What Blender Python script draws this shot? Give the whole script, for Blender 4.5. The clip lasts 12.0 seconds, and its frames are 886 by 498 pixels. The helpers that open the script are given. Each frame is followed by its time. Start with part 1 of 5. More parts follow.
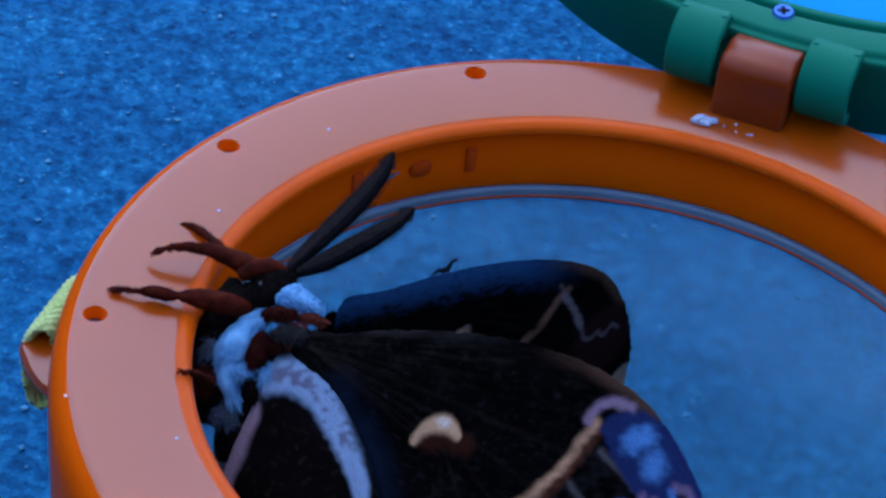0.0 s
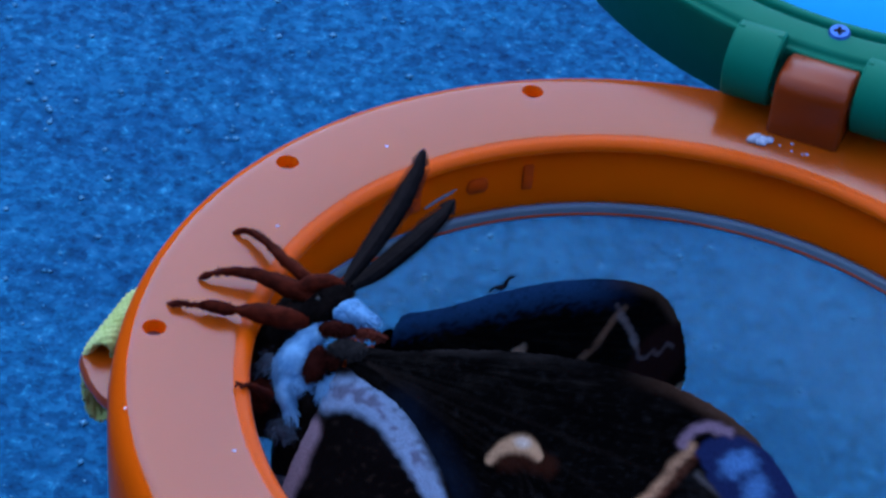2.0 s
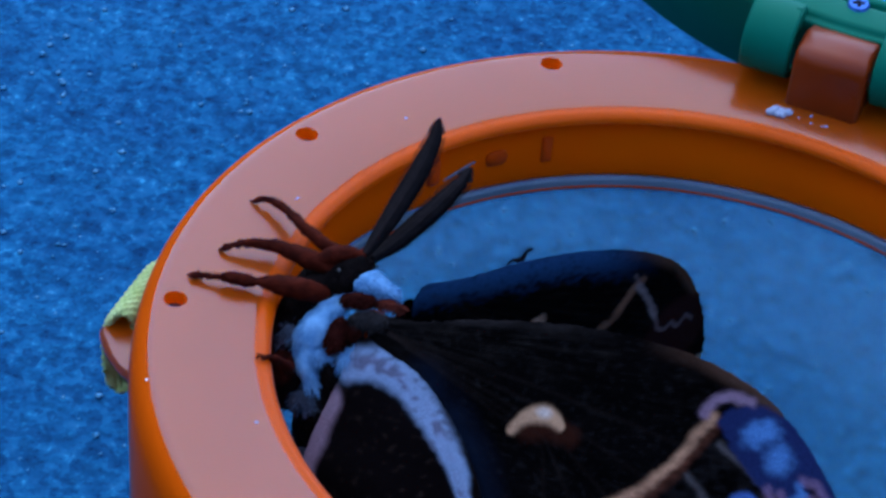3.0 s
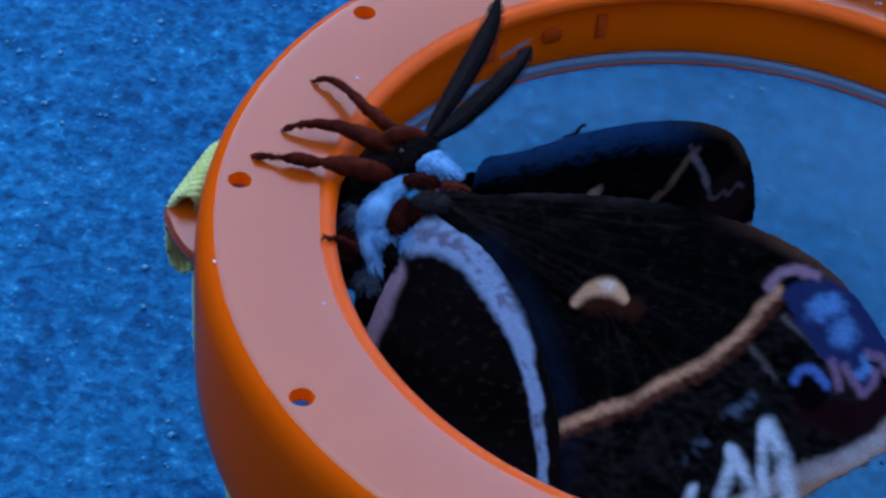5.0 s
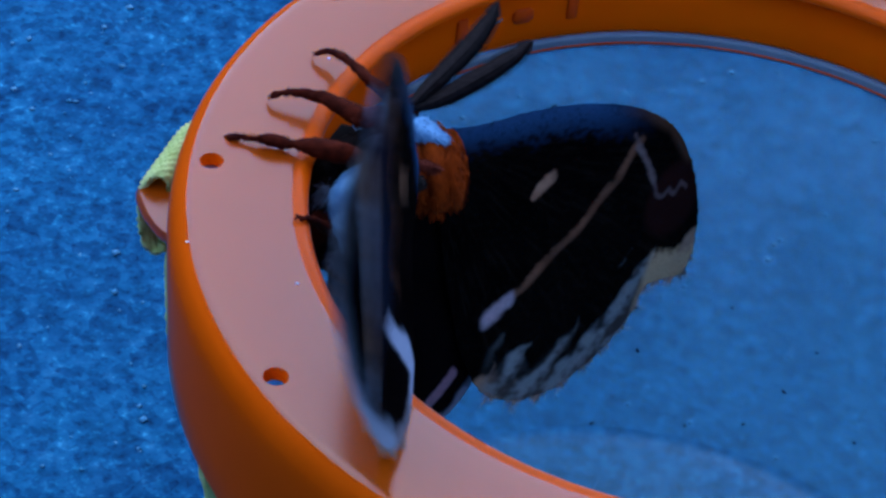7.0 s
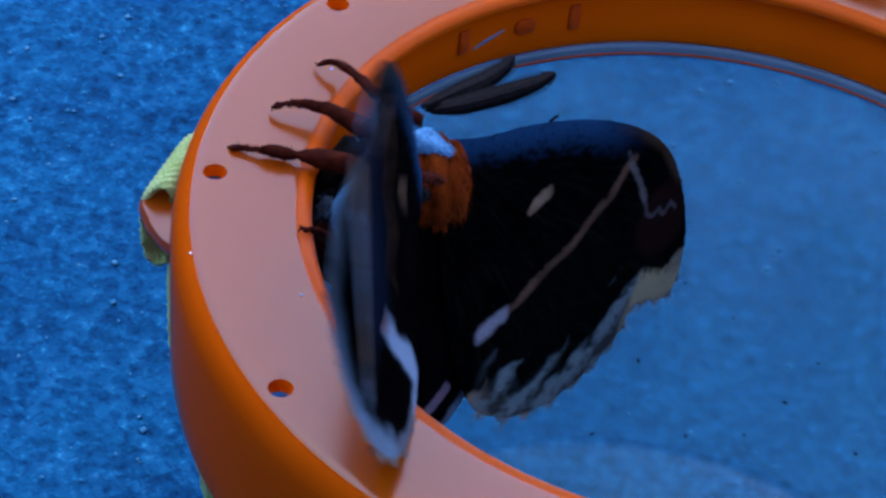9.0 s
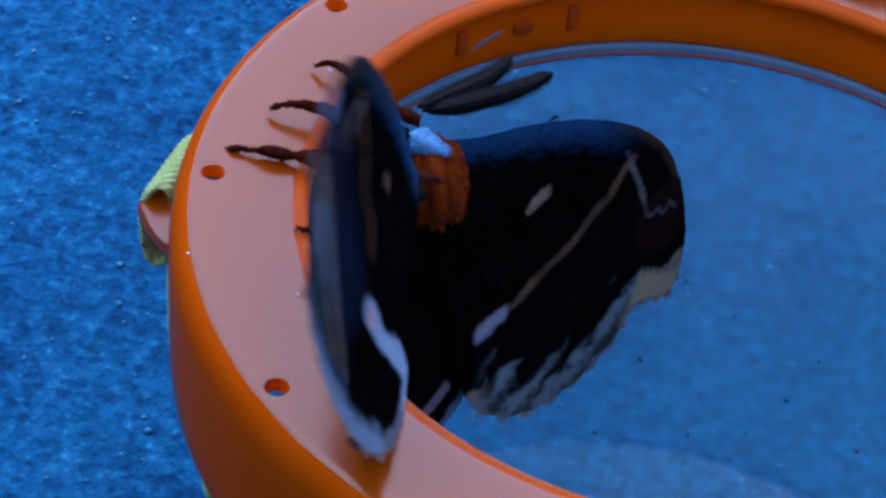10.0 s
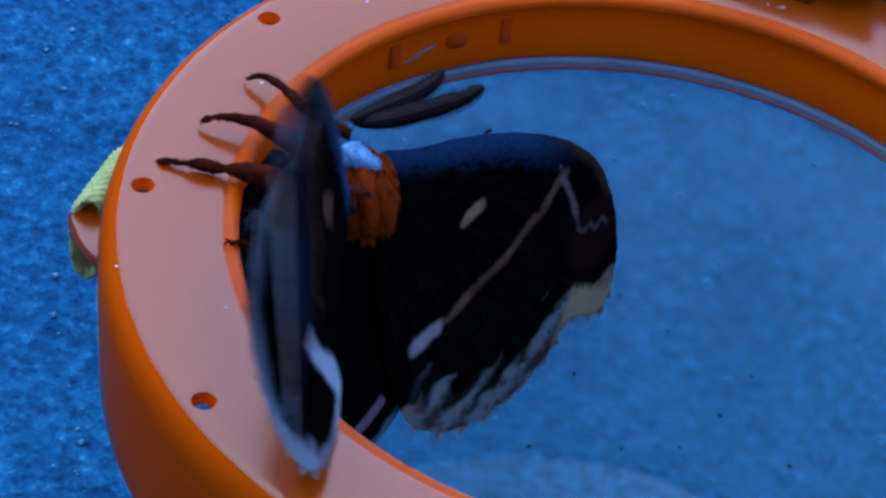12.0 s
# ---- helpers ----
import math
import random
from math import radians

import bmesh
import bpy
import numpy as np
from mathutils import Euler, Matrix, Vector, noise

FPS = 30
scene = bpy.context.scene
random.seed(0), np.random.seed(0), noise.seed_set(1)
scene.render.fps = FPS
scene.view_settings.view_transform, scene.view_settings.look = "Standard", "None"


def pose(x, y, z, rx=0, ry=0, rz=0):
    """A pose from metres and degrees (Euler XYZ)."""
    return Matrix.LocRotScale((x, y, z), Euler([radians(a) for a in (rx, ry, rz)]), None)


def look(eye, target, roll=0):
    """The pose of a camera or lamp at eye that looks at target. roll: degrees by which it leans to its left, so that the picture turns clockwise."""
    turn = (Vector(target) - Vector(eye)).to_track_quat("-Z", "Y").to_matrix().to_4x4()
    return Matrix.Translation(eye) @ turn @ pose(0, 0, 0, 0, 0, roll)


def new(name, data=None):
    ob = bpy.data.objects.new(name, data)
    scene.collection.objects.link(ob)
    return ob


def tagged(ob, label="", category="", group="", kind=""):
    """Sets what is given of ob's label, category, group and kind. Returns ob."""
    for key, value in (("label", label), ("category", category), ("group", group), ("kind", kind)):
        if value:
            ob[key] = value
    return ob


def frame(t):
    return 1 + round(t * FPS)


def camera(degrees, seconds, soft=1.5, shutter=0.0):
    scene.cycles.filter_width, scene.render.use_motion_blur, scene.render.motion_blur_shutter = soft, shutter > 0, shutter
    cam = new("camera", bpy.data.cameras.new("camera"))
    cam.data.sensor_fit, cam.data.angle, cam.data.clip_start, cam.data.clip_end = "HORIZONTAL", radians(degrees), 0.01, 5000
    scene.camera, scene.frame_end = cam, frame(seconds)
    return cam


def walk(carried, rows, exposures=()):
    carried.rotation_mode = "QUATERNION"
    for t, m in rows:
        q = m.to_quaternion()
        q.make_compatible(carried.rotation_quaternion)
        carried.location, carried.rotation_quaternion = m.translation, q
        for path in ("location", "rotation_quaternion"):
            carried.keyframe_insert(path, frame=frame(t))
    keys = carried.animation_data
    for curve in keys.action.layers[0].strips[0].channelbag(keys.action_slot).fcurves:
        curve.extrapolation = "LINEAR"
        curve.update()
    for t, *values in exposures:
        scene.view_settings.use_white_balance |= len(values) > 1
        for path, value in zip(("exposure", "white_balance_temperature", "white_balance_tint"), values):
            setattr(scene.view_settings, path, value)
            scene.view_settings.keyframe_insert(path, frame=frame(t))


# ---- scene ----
cam = camera(16.225, 12.0, soft=2.8, shutter=0.7)
PATH = [
    (0.0, pose(-0.00000, -0.30753, 0.36133, 51.264, -5.219, 8.394)),
    (0.2, pose(0.00132, -0.30677, 0.36434, 51.030, -4.793, 8.362)),
    (0.5, pose(0.00451, -0.30703, 0.36780, 51.035, -4.219, 8.392)),
    (0.7, pose(0.00460, -0.30888, 0.36798, 51.833, -4.369, 8.048)),
    (0.9, pose(0.00486, -0.31023, 0.36758, 52.362, -4.951, 8.345)),
    (1.0, pose(0.00494, -0.31062, 0.36734, 52.402, -4.976, 8.449)),
    (1.2, pose(0.00284, -0.31086, 0.36568, 52.353, -5.114, 8.450)),
    (1.5, pose(-0.00027, -0.31039, 0.36273, 52.112, -5.162, 8.799)),
    (2.0, pose(0.00039, -0.31065, 0.36242, 51.625, -4.828, 9.424)),
    (2.5, pose(-0.00176, -0.31133, 0.36166, 51.453, -4.864, 9.260)),
    (3.0, pose(-0.00230, -0.31134, 0.36145, 51.205, -4.847, 9.422)),
    (3.1, pose(-0.00302, -0.31069, 0.36144, 51.067, -4.608, 9.290)),
    (3.2, pose(-0.00276, -0.31029, 0.36173, 50.783, -4.685, 9.633)),
    (3.3, pose(-0.00309, -0.30886, 0.36165, 50.176, -4.538, 9.960)),
    (3.4, pose(-0.00823, -0.30507, 0.36157, 49.218, -4.379, 9.462)),
    (3.5, pose(-0.00879, -0.30382, 0.36217, 48.523, -4.119, 9.337)),
    (3.6, pose(-0.00771, -0.30611, 0.36241, 48.586, -3.946, 9.363)),
    (3.7, pose(-0.00831, -0.30745, 0.36329, 48.578, -4.053, 9.301)),
    (5.3, pose(-0.01288, -0.31270, 0.36592, 48.299, -5.329, 9.117)),
    (5.5, pose(-0.01262, -0.31319, 0.36530, 48.359, -5.736, 9.264)),
    (6.0, pose(-0.01357, -0.31325, 0.36497, 48.291, -5.602, 8.770)),
    (6.5, pose(-0.01388, -0.31304, 0.36420, 48.257, -5.398, 8.550)),
    (8.3, pose(-0.01082, -0.31336, 0.36408, 48.507, -4.343, 8.319)),
    (8.5, pose(-0.01504, -0.31322, 0.36432, 48.447, -5.215, 8.314)),
    (9.0, pose(-0.01562, -0.31255, 0.36388, 48.461, -5.223, 8.267)),
    (9.5, pose(-0.01486, -0.31303, 0.36480, 48.423, -5.058, 8.265)),
    (10.0, pose(-0.01185, -0.31384, 0.36520, 48.497, -4.777, 8.481)),
    (10.5, pose(-0.00745, -0.31240, 0.36438, 48.618, -4.862, 8.437)),
    (11.0, pose(-0.01209, -0.31161, 0.36179, 48.809, -5.908, 7.974)),
    (11.5, pose(-0.01096, -0.30948, 0.36285, 48.583, -5.517, 7.920)),
    (12.0, pose(-0.00875, -0.31291, 0.36587, 48.711, -5.523, 8.023)),
]
walk(cam, PATH)

# ---- world and light ----
HJ = 0.100          # height of the jar's rim over the ground
world = bpy.data.worlds.new("world")
scene.world = world
world.use_nodes = True
wn = world.node_tree
sky = wn.nodes.new("ShaderNodeTexSky")
sky.sky_type = "NISHITA"
sky.sun_disc = False
sky.sun_elevation, sky.sun_rotation = radians(62), radians(-22)
sky.air_density, sky.dust_density, sky.ozone_density = 1.0, 0.4, 6.0
wn.links.new(sky.outputs[0], wn.nodes["Background"].inputs[0])
wn.nodes["Background"].inputs[1].default_value = 0.675
sun = new("sun", bpy.data.lights.new("sun", "SUN"))
sun.data.energy, sun.data.angle, sun.data.color = 1.62, radians(110), (0.93, 0.84, 0.72)
sun.matrix_world = look((-1.76, 4.35, 8.83), (0, 0, 0))
scene.view_settings.exposure = 0.0


# ---- materials ----
def material(name):
    m = bpy.data.materials.new(name)
    m.use_nodes = True
    return m, m.node_tree, m.node_tree.nodes["Principled BSDF"]


def link(nt, a, b):
    nt.links.new(a, b)


def noise_node(nt, scale, detail=4.0, rough=0.55):
    co = nt.nodes.new("ShaderNodeTexCoord")
    n = nt.nodes.new("ShaderNodeTexNoise")
    n.inputs["Scale"].default_value, n.inputs["Detail"].default_value = scale, detail
    n.inputs["Roughness"].default_value = rough
    link(nt, co.outputs["Object"], n.inputs["Vector"])
    return n


def ramp(nt, src, stops):
    r = nt.nodes.new("ShaderNodeValToRGB")
    e = r.color_ramp.elements
    while len(e) < len(stops):
        e.new(0.5)
    for k, (p, c) in enumerate(stops):
        e[k].position = p
        e[k].color = (*c, 1) if len(c) == 3 else c
    link(nt, src, r.inputs[0])
    return r


def bump(nt, b, src, strength, dist, prev=None):
    n = nt.nodes.new("ShaderNodeBump")
    n.inputs["Strength"].default_value, n.inputs["Distance"].default_value = strength, dist
    link(nt, src, n.inputs["Height"])
    if prev:
        link(nt, prev.outputs[0], n.inputs["Normal"])
    link(nt, n.outputs[0], b.inputs["Normal"])
    return n


def plastic(name, dark, light, rough=0.3, spec=0.6, grain=900.0, bumped=0.04, transl=0.0):
    m, nt, b = material(name)
    n1 = noise_node(nt, 60.0, 5.0)
    c = ramp(nt, n1.outputs[0], [(0.3, dark), (0.7, light)])
    link(nt, c.outputs[0], b.inputs["Base Color"])
    n2 = noise_node(nt, 140.0, 6.0, 0.7)
    r = ramp(nt, n2.outputs[0], [(0.3, (rough * 0.8,) * 3), (0.75, (rough * 1.25,) * 3)])
    link(nt, r.outputs[0], b.inputs["Roughness"])
    b.inputs["Specular IOR Level"].default_value = spec
    n3 = noise_node(nt, grain, 3.0)
    bump(nt, b, n3.outputs[0], bumped, 0.0004)
    if transl:
        b.inputs["Specular IOR Level"].default_value = 0.0
        t = nt.nodes.new("ShaderNodeBsdfTranslucent")
        t.inputs[0].default_value = (1.0, 0.34, 0.01, 1)
        mix = nt.nodes.new("ShaderNodeMixShader")
        mix.inputs[0].default_value = transl
        g = nt.nodes.new("ShaderNodeBsdfGlossy")
        link(nt, r.outputs[0], g.inputs["Roughness"])
        fr = nt.nodes.new("ShaderNodeFresnel")
        fr.inputs[0].default_value = 1.0 + spec
        if spec < 0.1:
            g.inputs[0].default_value = (0.3, 0.3, 0.3, 1)
        top = nt.nodes.new("ShaderNodeMixShader")
        link(nt, b.outputs[0], mix.inputs[1])
        link(nt, t.outputs[0], mix.inputs[2])
        link(nt, fr.outputs[0], top.inputs[0])
        link(nt, mix.outputs[0], top.inputs[1])
        link(nt, g.outputs[0], top.inputs[2])
        link(nt, top.outputs[0], nt.nodes["Material Output"].inputs["Surface"])
    return m


# copies of one orange: each face's light and shade put into its tone
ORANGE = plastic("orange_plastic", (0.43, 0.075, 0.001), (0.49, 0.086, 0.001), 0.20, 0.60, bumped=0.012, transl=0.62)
ORANGE_MATT_LIT = plastic("lit_matt_orange_plastic", (0.84, 0.100, 0.001), (0.90, 0.115, 0.001), 0.5, 0.05, bumped=0.03, transl=0.26)
ORANGE_SIDE_SHADED = plastic("shaded_satin_orange_plastic", (0.50, 0.063, 0.001), (0.56, 0.073, 0.002), 0.4, 0.08, bumped=0.012, transl=0.25)
ORANGE_SHOULDER = plastic("lit_dull_orange_plastic", (0.54, 0.070, 0.001), (0.60, 0.080, 0.002), 0.45, 0.05, bumped=0.03, transl=0.25)
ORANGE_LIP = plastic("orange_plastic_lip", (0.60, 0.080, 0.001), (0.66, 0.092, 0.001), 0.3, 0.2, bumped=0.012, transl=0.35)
# darker copy for the hinge block, with its shade in the base colour
ORANGE_THICK_SHADED = plastic("shaded_thick_orange_plastic", (0.15, 0.018, 0.001), (0.19, 0.024, 0.001), 0.32, 0.24)
ORANGE_DEEP = plastic("deep_orange_plastic", (0.50, 0.045, 0.001), (0.56, 0.055, 0.001), 0.5, 0.1)
GREEN = plastic("green_plastic", (0.0001, 0.104, 0.062), (0.0002, 0.122, 0.075), 0.42, 0.06)
PANEL = plastic("pale_blue_panel", (0.010, 0.35, 0.84), (0.016, 0.38, 0.86), 0.45, 0.1)


def make_concrete():
    m, nt, b = material("blue_grey_concrete")
    big = noise_node(nt, 34.0, 3.0)
    mid = noise_node(nt, 300.0, 3.0, 0.55)
    fine = noise_node(nt, 760.0, 2.0, 0.5)
    vor = nt.nodes.new("ShaderNodeTexVoronoi")
    co = nt.nodes.new("ShaderNodeTexCoord")
    link(nt, co.outputs["Object"], vor.inputs["Vector"])
    vor.inputs["Scale"].default_value = 460.0
    base = ramp(nt, mid.outputs[0], [(0.28, (0.002, 0.043, 0.112)), (0.45, (0.003, 0.069, 0.172)), (0.60, (0.006, 0.092, 0.216)), (0.76, (0.014, 0.122, 0.262))])
    lay = nt.nodes.new("ShaderNodeMix")
    lay.data_type, lay.blend_type = "RGBA", "MULTIPLY"
    lay.inputs[0].default_value = 0.8
    tone = ramp(nt, big.outputs[0], [(0.3, (0.62, 0.72, 0.80)), (0.7, (1.30, 1.22, 1.15))])
    link(nt, base.outputs[0], lay.inputs[6])
    link(nt, tone.outputs[0], lay.inputs[7])
    spot = ramp(nt, fine.outputs[0], [(0.30, (0.34, 0.42, 0.52)), (0.44, (0.95, 0.95, 0.95)), (0.60, (1, 1, 1)), (0.76, (4.2, 2.4, 1.9))])
    lay2 = nt.nodes.new("ShaderNodeMix")
    lay2.data_type, lay2.blend_type = "RGBA", "MULTIPLY"
    lay2.inputs[0].default_value = 0.78
    link(nt, lay.outputs[2], lay2.inputs[6])
    link(nt, spot.outputs[0], lay2.inputs[7])
    lay3 = nt.nodes.new("ShaderNodeMix")
    lay3.data_type, lay3.blend_type = "RGBA", "MULTIPLY"
    lay3.inputs[0].default_value = 0.62
    cell = ramp(nt, vor.outputs["Color"], [(0.15, (0.42, 0.50, 0.58)), (0.45, (0.92, 0.92, 0.92)), (0.85, (1.5, 1.3, 1.2))])
    link(nt, lay2.outputs[2], lay3.inputs[6])
    link(nt, cell.outputs[0], lay3.inputs[7])
    link(nt, lay3.outputs[2], b.inputs["Base Color"])
    b.inputs["Roughness"].default_value = 0.8
    b.inputs["Specular IOR Level"].default_value = 0.04
    n1 = bump(nt, b, mid.outputs[0], 0.12, 0.003)
    n2 = bump(nt, b, fine.outputs[0], 0.15, 0.0012, n1)
    bump(nt, b, vor.outputs["Distance"], 0.2, 0.001, n2)
    return m


def make_clear(name, hazy=1.0):
    """Thin clear plastic: lets nearly all light through, with a faint hazy gloss that varies with scuffs."""
    m, nt, b = material(name)
    nt.nodes.remove(b)
    t = nt.nodes.new("ShaderNodeBsdfTransparent")
    t.inputs[0].default_value = (0.98, 0.99, 1.0, 1)
    g = nt.nodes.new("ShaderNodeBsdfGlossy")
    g.inputs["Roughness"].default_value = 0.22
    mix = nt.nodes.new("ShaderNodeMixShader")
    n = noise_node(nt, 40.0, 6.0, 0.7)
    r = ramp(nt, n.outputs[0], [(0.35, (0.012,) * 3), (0.75, (0.045,) * 3)])
    link(nt, r.outputs[0], mix.inputs[0])
    link(nt, t.outputs[0], mix.inputs[1])
    link(nt, g.outputs[0], mix.inputs[2])
    haze = nt.nodes.new("ShaderNodeBsdfDiffuse")
    haze.inputs[0].default_value = (0.10, 0.36, 0.54, 1)
    mix2 = nt.nodes.new("ShaderNodeMixShader")
    n2 = noise_node(nt, 14.0, 4.0, 0.6)
    r2 = ramp(nt, n2.outputs[0], [(0.3, (0.20 * hazy,) * 3), (0.75, (0.34 * hazy,) * 3)])
    link(nt, r2.outputs[0], mix2.inputs[0])
    link(nt, mix.outputs[0], mix2.inputs[1])
    link(nt, haze.outputs[0], mix2.inputs[2])
    link(nt, mix2.outputs[0], nt.nodes["Material Output"].inputs["Surface"])
    return m


def fuzzy(name, dark, light, scale=700.0, rough=0.8, relief=0.6):
    m, nt, b = material(name)
    n = noise_node(nt, scale, 4.0, 0.7)
    c = ramp(nt, n.outputs[0], [(0.3, dark), (0.7, light)])
    link(nt, c.outputs[0], b.inputs["Base Color"])
    b.inputs["Roughness"].default_value = rough
    b.inputs["Specular IOR Level"].default_value = 0.03
    bump(nt, b, n.outputs[0], relief, 0.0006)
    return m


def make_scales():
    """Wing scales: the pattern comes as a colour layer of the mesh, broken up by grain."""
    m, nt, b = material("wing_scales")
    at = nt.nodes.new("ShaderNodeVertexColor")
    at.layer_name = "pattern"
    n = noise_node(nt, 3200.0, 4.0, 0.75)
    g = ramp(nt, n.outputs[0], [(0.3, (0.72, 0.72, 0.72)), (0.72, (1.28, 1.27, 1.25))])
    mx = nt.nodes.new("ShaderNodeMix")
    mx.data_type, mx.blend_type = "RGBA", "MULTIPLY"
    mx.inputs[0].default_value = 1.0
    link(nt, at.outputs["Color"], mx.inputs[6])
    link(nt, g.outputs[0], mx.inputs[7])
    link(nt, mx.outputs[2], b.inputs["Base Color"])
    b.inputs["Roughness"].default_value = 0.75
    b.inputs["Specular IOR Level"].default_value = 0.0
    b.inputs["Sheen Weight"].default_value = 0.0
    bump(nt, b, n.outputs[0], 0.5, 0.0003)
    return m


CONCRETE = make_concrete()
CLEAR = make_clear("clear_plastic", 1.08)
CLEAR_FLOOR = make_clear("clear_plastic_floor", 0.6)
FROST = plastic("cloudy_plastic_edge", (0.10, 0.16, 0.21), (0.15, 0.21, 0.27), 0.6, 0.15)
WEBBING = fuzzy("yellow_webbing", (0.33, 0.43, 0.13), (0.52, 0.62, 0.27), 500.0)
SCRATCH = make_clear("scuffed_plastic")
SCALES = make_scales()
FUR_WHITE = fuzzy("white_fur", (0.05, 0.16, 0.33), (0.17, 0.37, 0.60), 300.0, relief=0.2)
FUR_GREY = fuzzy("grey_fur", (0.03, 0.04, 0.06), (0.07, 0.09, 0.13))
FUR_RUST = fuzzy("rust_fur", (0.10, 0.013, 0.002), (0.22, 0.032, 0.003))
FUR_BRICK = fuzzy("brick_red_fur", (0.045, 0.009, 0.006), (0.095, 0.020, 0.014))
FUR_SMOKE = fuzzy("smoke_grey_fur", (0.006, 0.006, 0.007), (0.022, 0.020, 0.021))
FUR_DARK = fuzzy("dark_red_fur", (0.012, 0.0020, 0.0018), (0.032, 0.0050, 0.0030))
FUR_BLACK = fuzzy("black_fur", (0.0014, 0.0010, 0.0012), (0.005, 0.003, 0.003))
LEG = fuzzy("red_brown_leg", (0.016, 0.0020, 0.0010), (0.062, 0.0076, 0.0030), 500.0, 0.7)
FEATHER = fuzzy("charcoal_feather", (0.0058, 0.005, 0.0056), (0.0161, 0.0123, 0.0133), 900.0)
GRITTY = fuzzy("pale_grit", (0.010, 0.13, 0.27), (0.10, 0.29, 0.46), 300.0)
DIRT = fuzzy("black_dirt", (0.0044, 0.0034, 0.0102), (0.0146, 0.0112, 0.0153), 900.0)
DUST = fuzzy("white_dust", (0.75, 0.75, 0.78), (0.85, 0.85, 0.88), 900.0)
RESIDUE = fuzzy("chalky_residue", (0.20, 0.25, 0.38), (0.32, 0.37, 0.48), 900.0)
m_, nt_, b_ = material("screw_steel")
b_.inputs["Base Color"].default_value, b_.inputs["Metallic"].default_value = (0.035, 0.11, 0.34, 1), 1.0
b_.inputs["Roughness"].default_value = 0.4
STEEL = m_
m_, nt_, b_ = material("moth_eye")
b_.inputs["Base Color"].default_value, b_.inputs["Roughness"].default_value = (0.002, 0.002, 0.004, 1), 0.35
EYE = m_


# ---- mesh helpers ----
def part(name, bm, mat, parent=None, label="", smooth=True):
    me = bpy.data.meshes.new(name)
    bm.to_mesh(me)
    bm.free()
    me.materials.append(mat)
    if smooth:
        me.shade_smooth()
    ob = new(name, me)
    ob.parent = parent
    if label:
        ob["label"] = label
    return ob


def part_data(name, verts, faces, mat, parent=None, label="", smooth=True):
    me = bpy.data.meshes.new(name)
    me.from_pydata([tuple(v) for v in verts], [], faces)
    me.materials.append(mat)
    if smooth:
        me.shade_smooth()
    ob = new(name, me)
    ob.parent = parent
    if label:
        ob["label"] = label
    return ob


def lathe(profile, steps=160, a0=0.0, a1=360.0):
    """A closed profile of (r, z) turned about z."""
    bm = bmesh.new()
    full = abs(a1 - a0) >= 359.9
    n = steps if full else steps + 1
    rings = []
    for k in range(n):
        a = radians(a0 + (a1 - a0) * k / steps)
        rings.append([bm.verts.new((r * math.cos(a), r * math.sin(a), z)) for r, z in profile])
    q = len(profile)
    for k in range(steps):
        A, B = rings[k], rings[(k + 1) % n]
        for i in range(q):
            j = (i + 1) % q
            bm.faces.new((A[i], B[i], B[j], A[j]))
    if not full:
        bm.faces.new(rings[0])
        bm.faces.new(rings[-1][::-1])
    bmesh.ops.recalc_face_normals(bm, faces=bm.faces)
    return bm


def rounded(profile, radius=0.0005, n=3):
    """Rounds the corners of a closed profile."""
    out = []
    q = len(profile)
    for i in range(q):
        p, a, b = (Vector(profile[j]) for j in (i, i - 1, (i + 1) % q))
        da, db = a - p, b - p
        r = min(radius, da.length * 0.45, db.length * 0.45)
        s, e = p + da.normalized() * r, p + db.normalized() * r
        for k in range(n + 1):
            t = k / n
            out.append(tuple(s * (1 - t) ** 2 + p * 2 * t * (1 - t) + e * t * t))
    return out


def extrude(profile, w0, w1, m, inset=0.0006):
    """A prism: profile in (x, z), stretched along y from w0 to w1, its ends slightly bevelled."""
    bm = bmesh.new()
    c = sum((Vector(p) for p in profile), Vector((0, 0))) / len(profile)
    rings = []
    for y, k in ((w0, 1), (w0 + inset, 0), (w1 - inset, 0), (w1, 1)):
        ring = []
        for p in profile:
            v = Vector(p)
            if k:
                v = v + (c - v).normalized() * inset
            ring.append(bm.verts.new(m @ Vector((v.x, y, v.y))))
        rings.append(ring)
    q = len(profile)
    for A, B in zip(rings, rings[1:]):
        for i in range(q):
            j = (i + 1) % q
            bm.faces.new((A[i], B[i], B[j], A[j]))
    bm.faces.new(rings[0])
    bm.faces.new(rings[-1][::-1])
    bmesh.ops.recalc_face_normals(bm, faces=bm.faces)
    return bm


def ball(bm, centre, axes, turn=None, seg=20, rings=12, rough=0.0, freq=3.0):
    """An ellipsoid, its surface made uneven by noise."""
    res = bmesh.ops.create_uvsphere(bm, u_segments=seg, v_segments=rings, radius=1.0)
    for v in res["verts"]:
        k = 1.0 + rough * noise.noise(v.co * freq + Vector(centre) * 900)
        p = Vector((v.co.x * axes[0], v.co.y * axes[1], v.co.z * axes[2])) * k
        if turn is not None:
            p = turn @ p
        v.co = p + Vector(centre)
    return res["verts"]


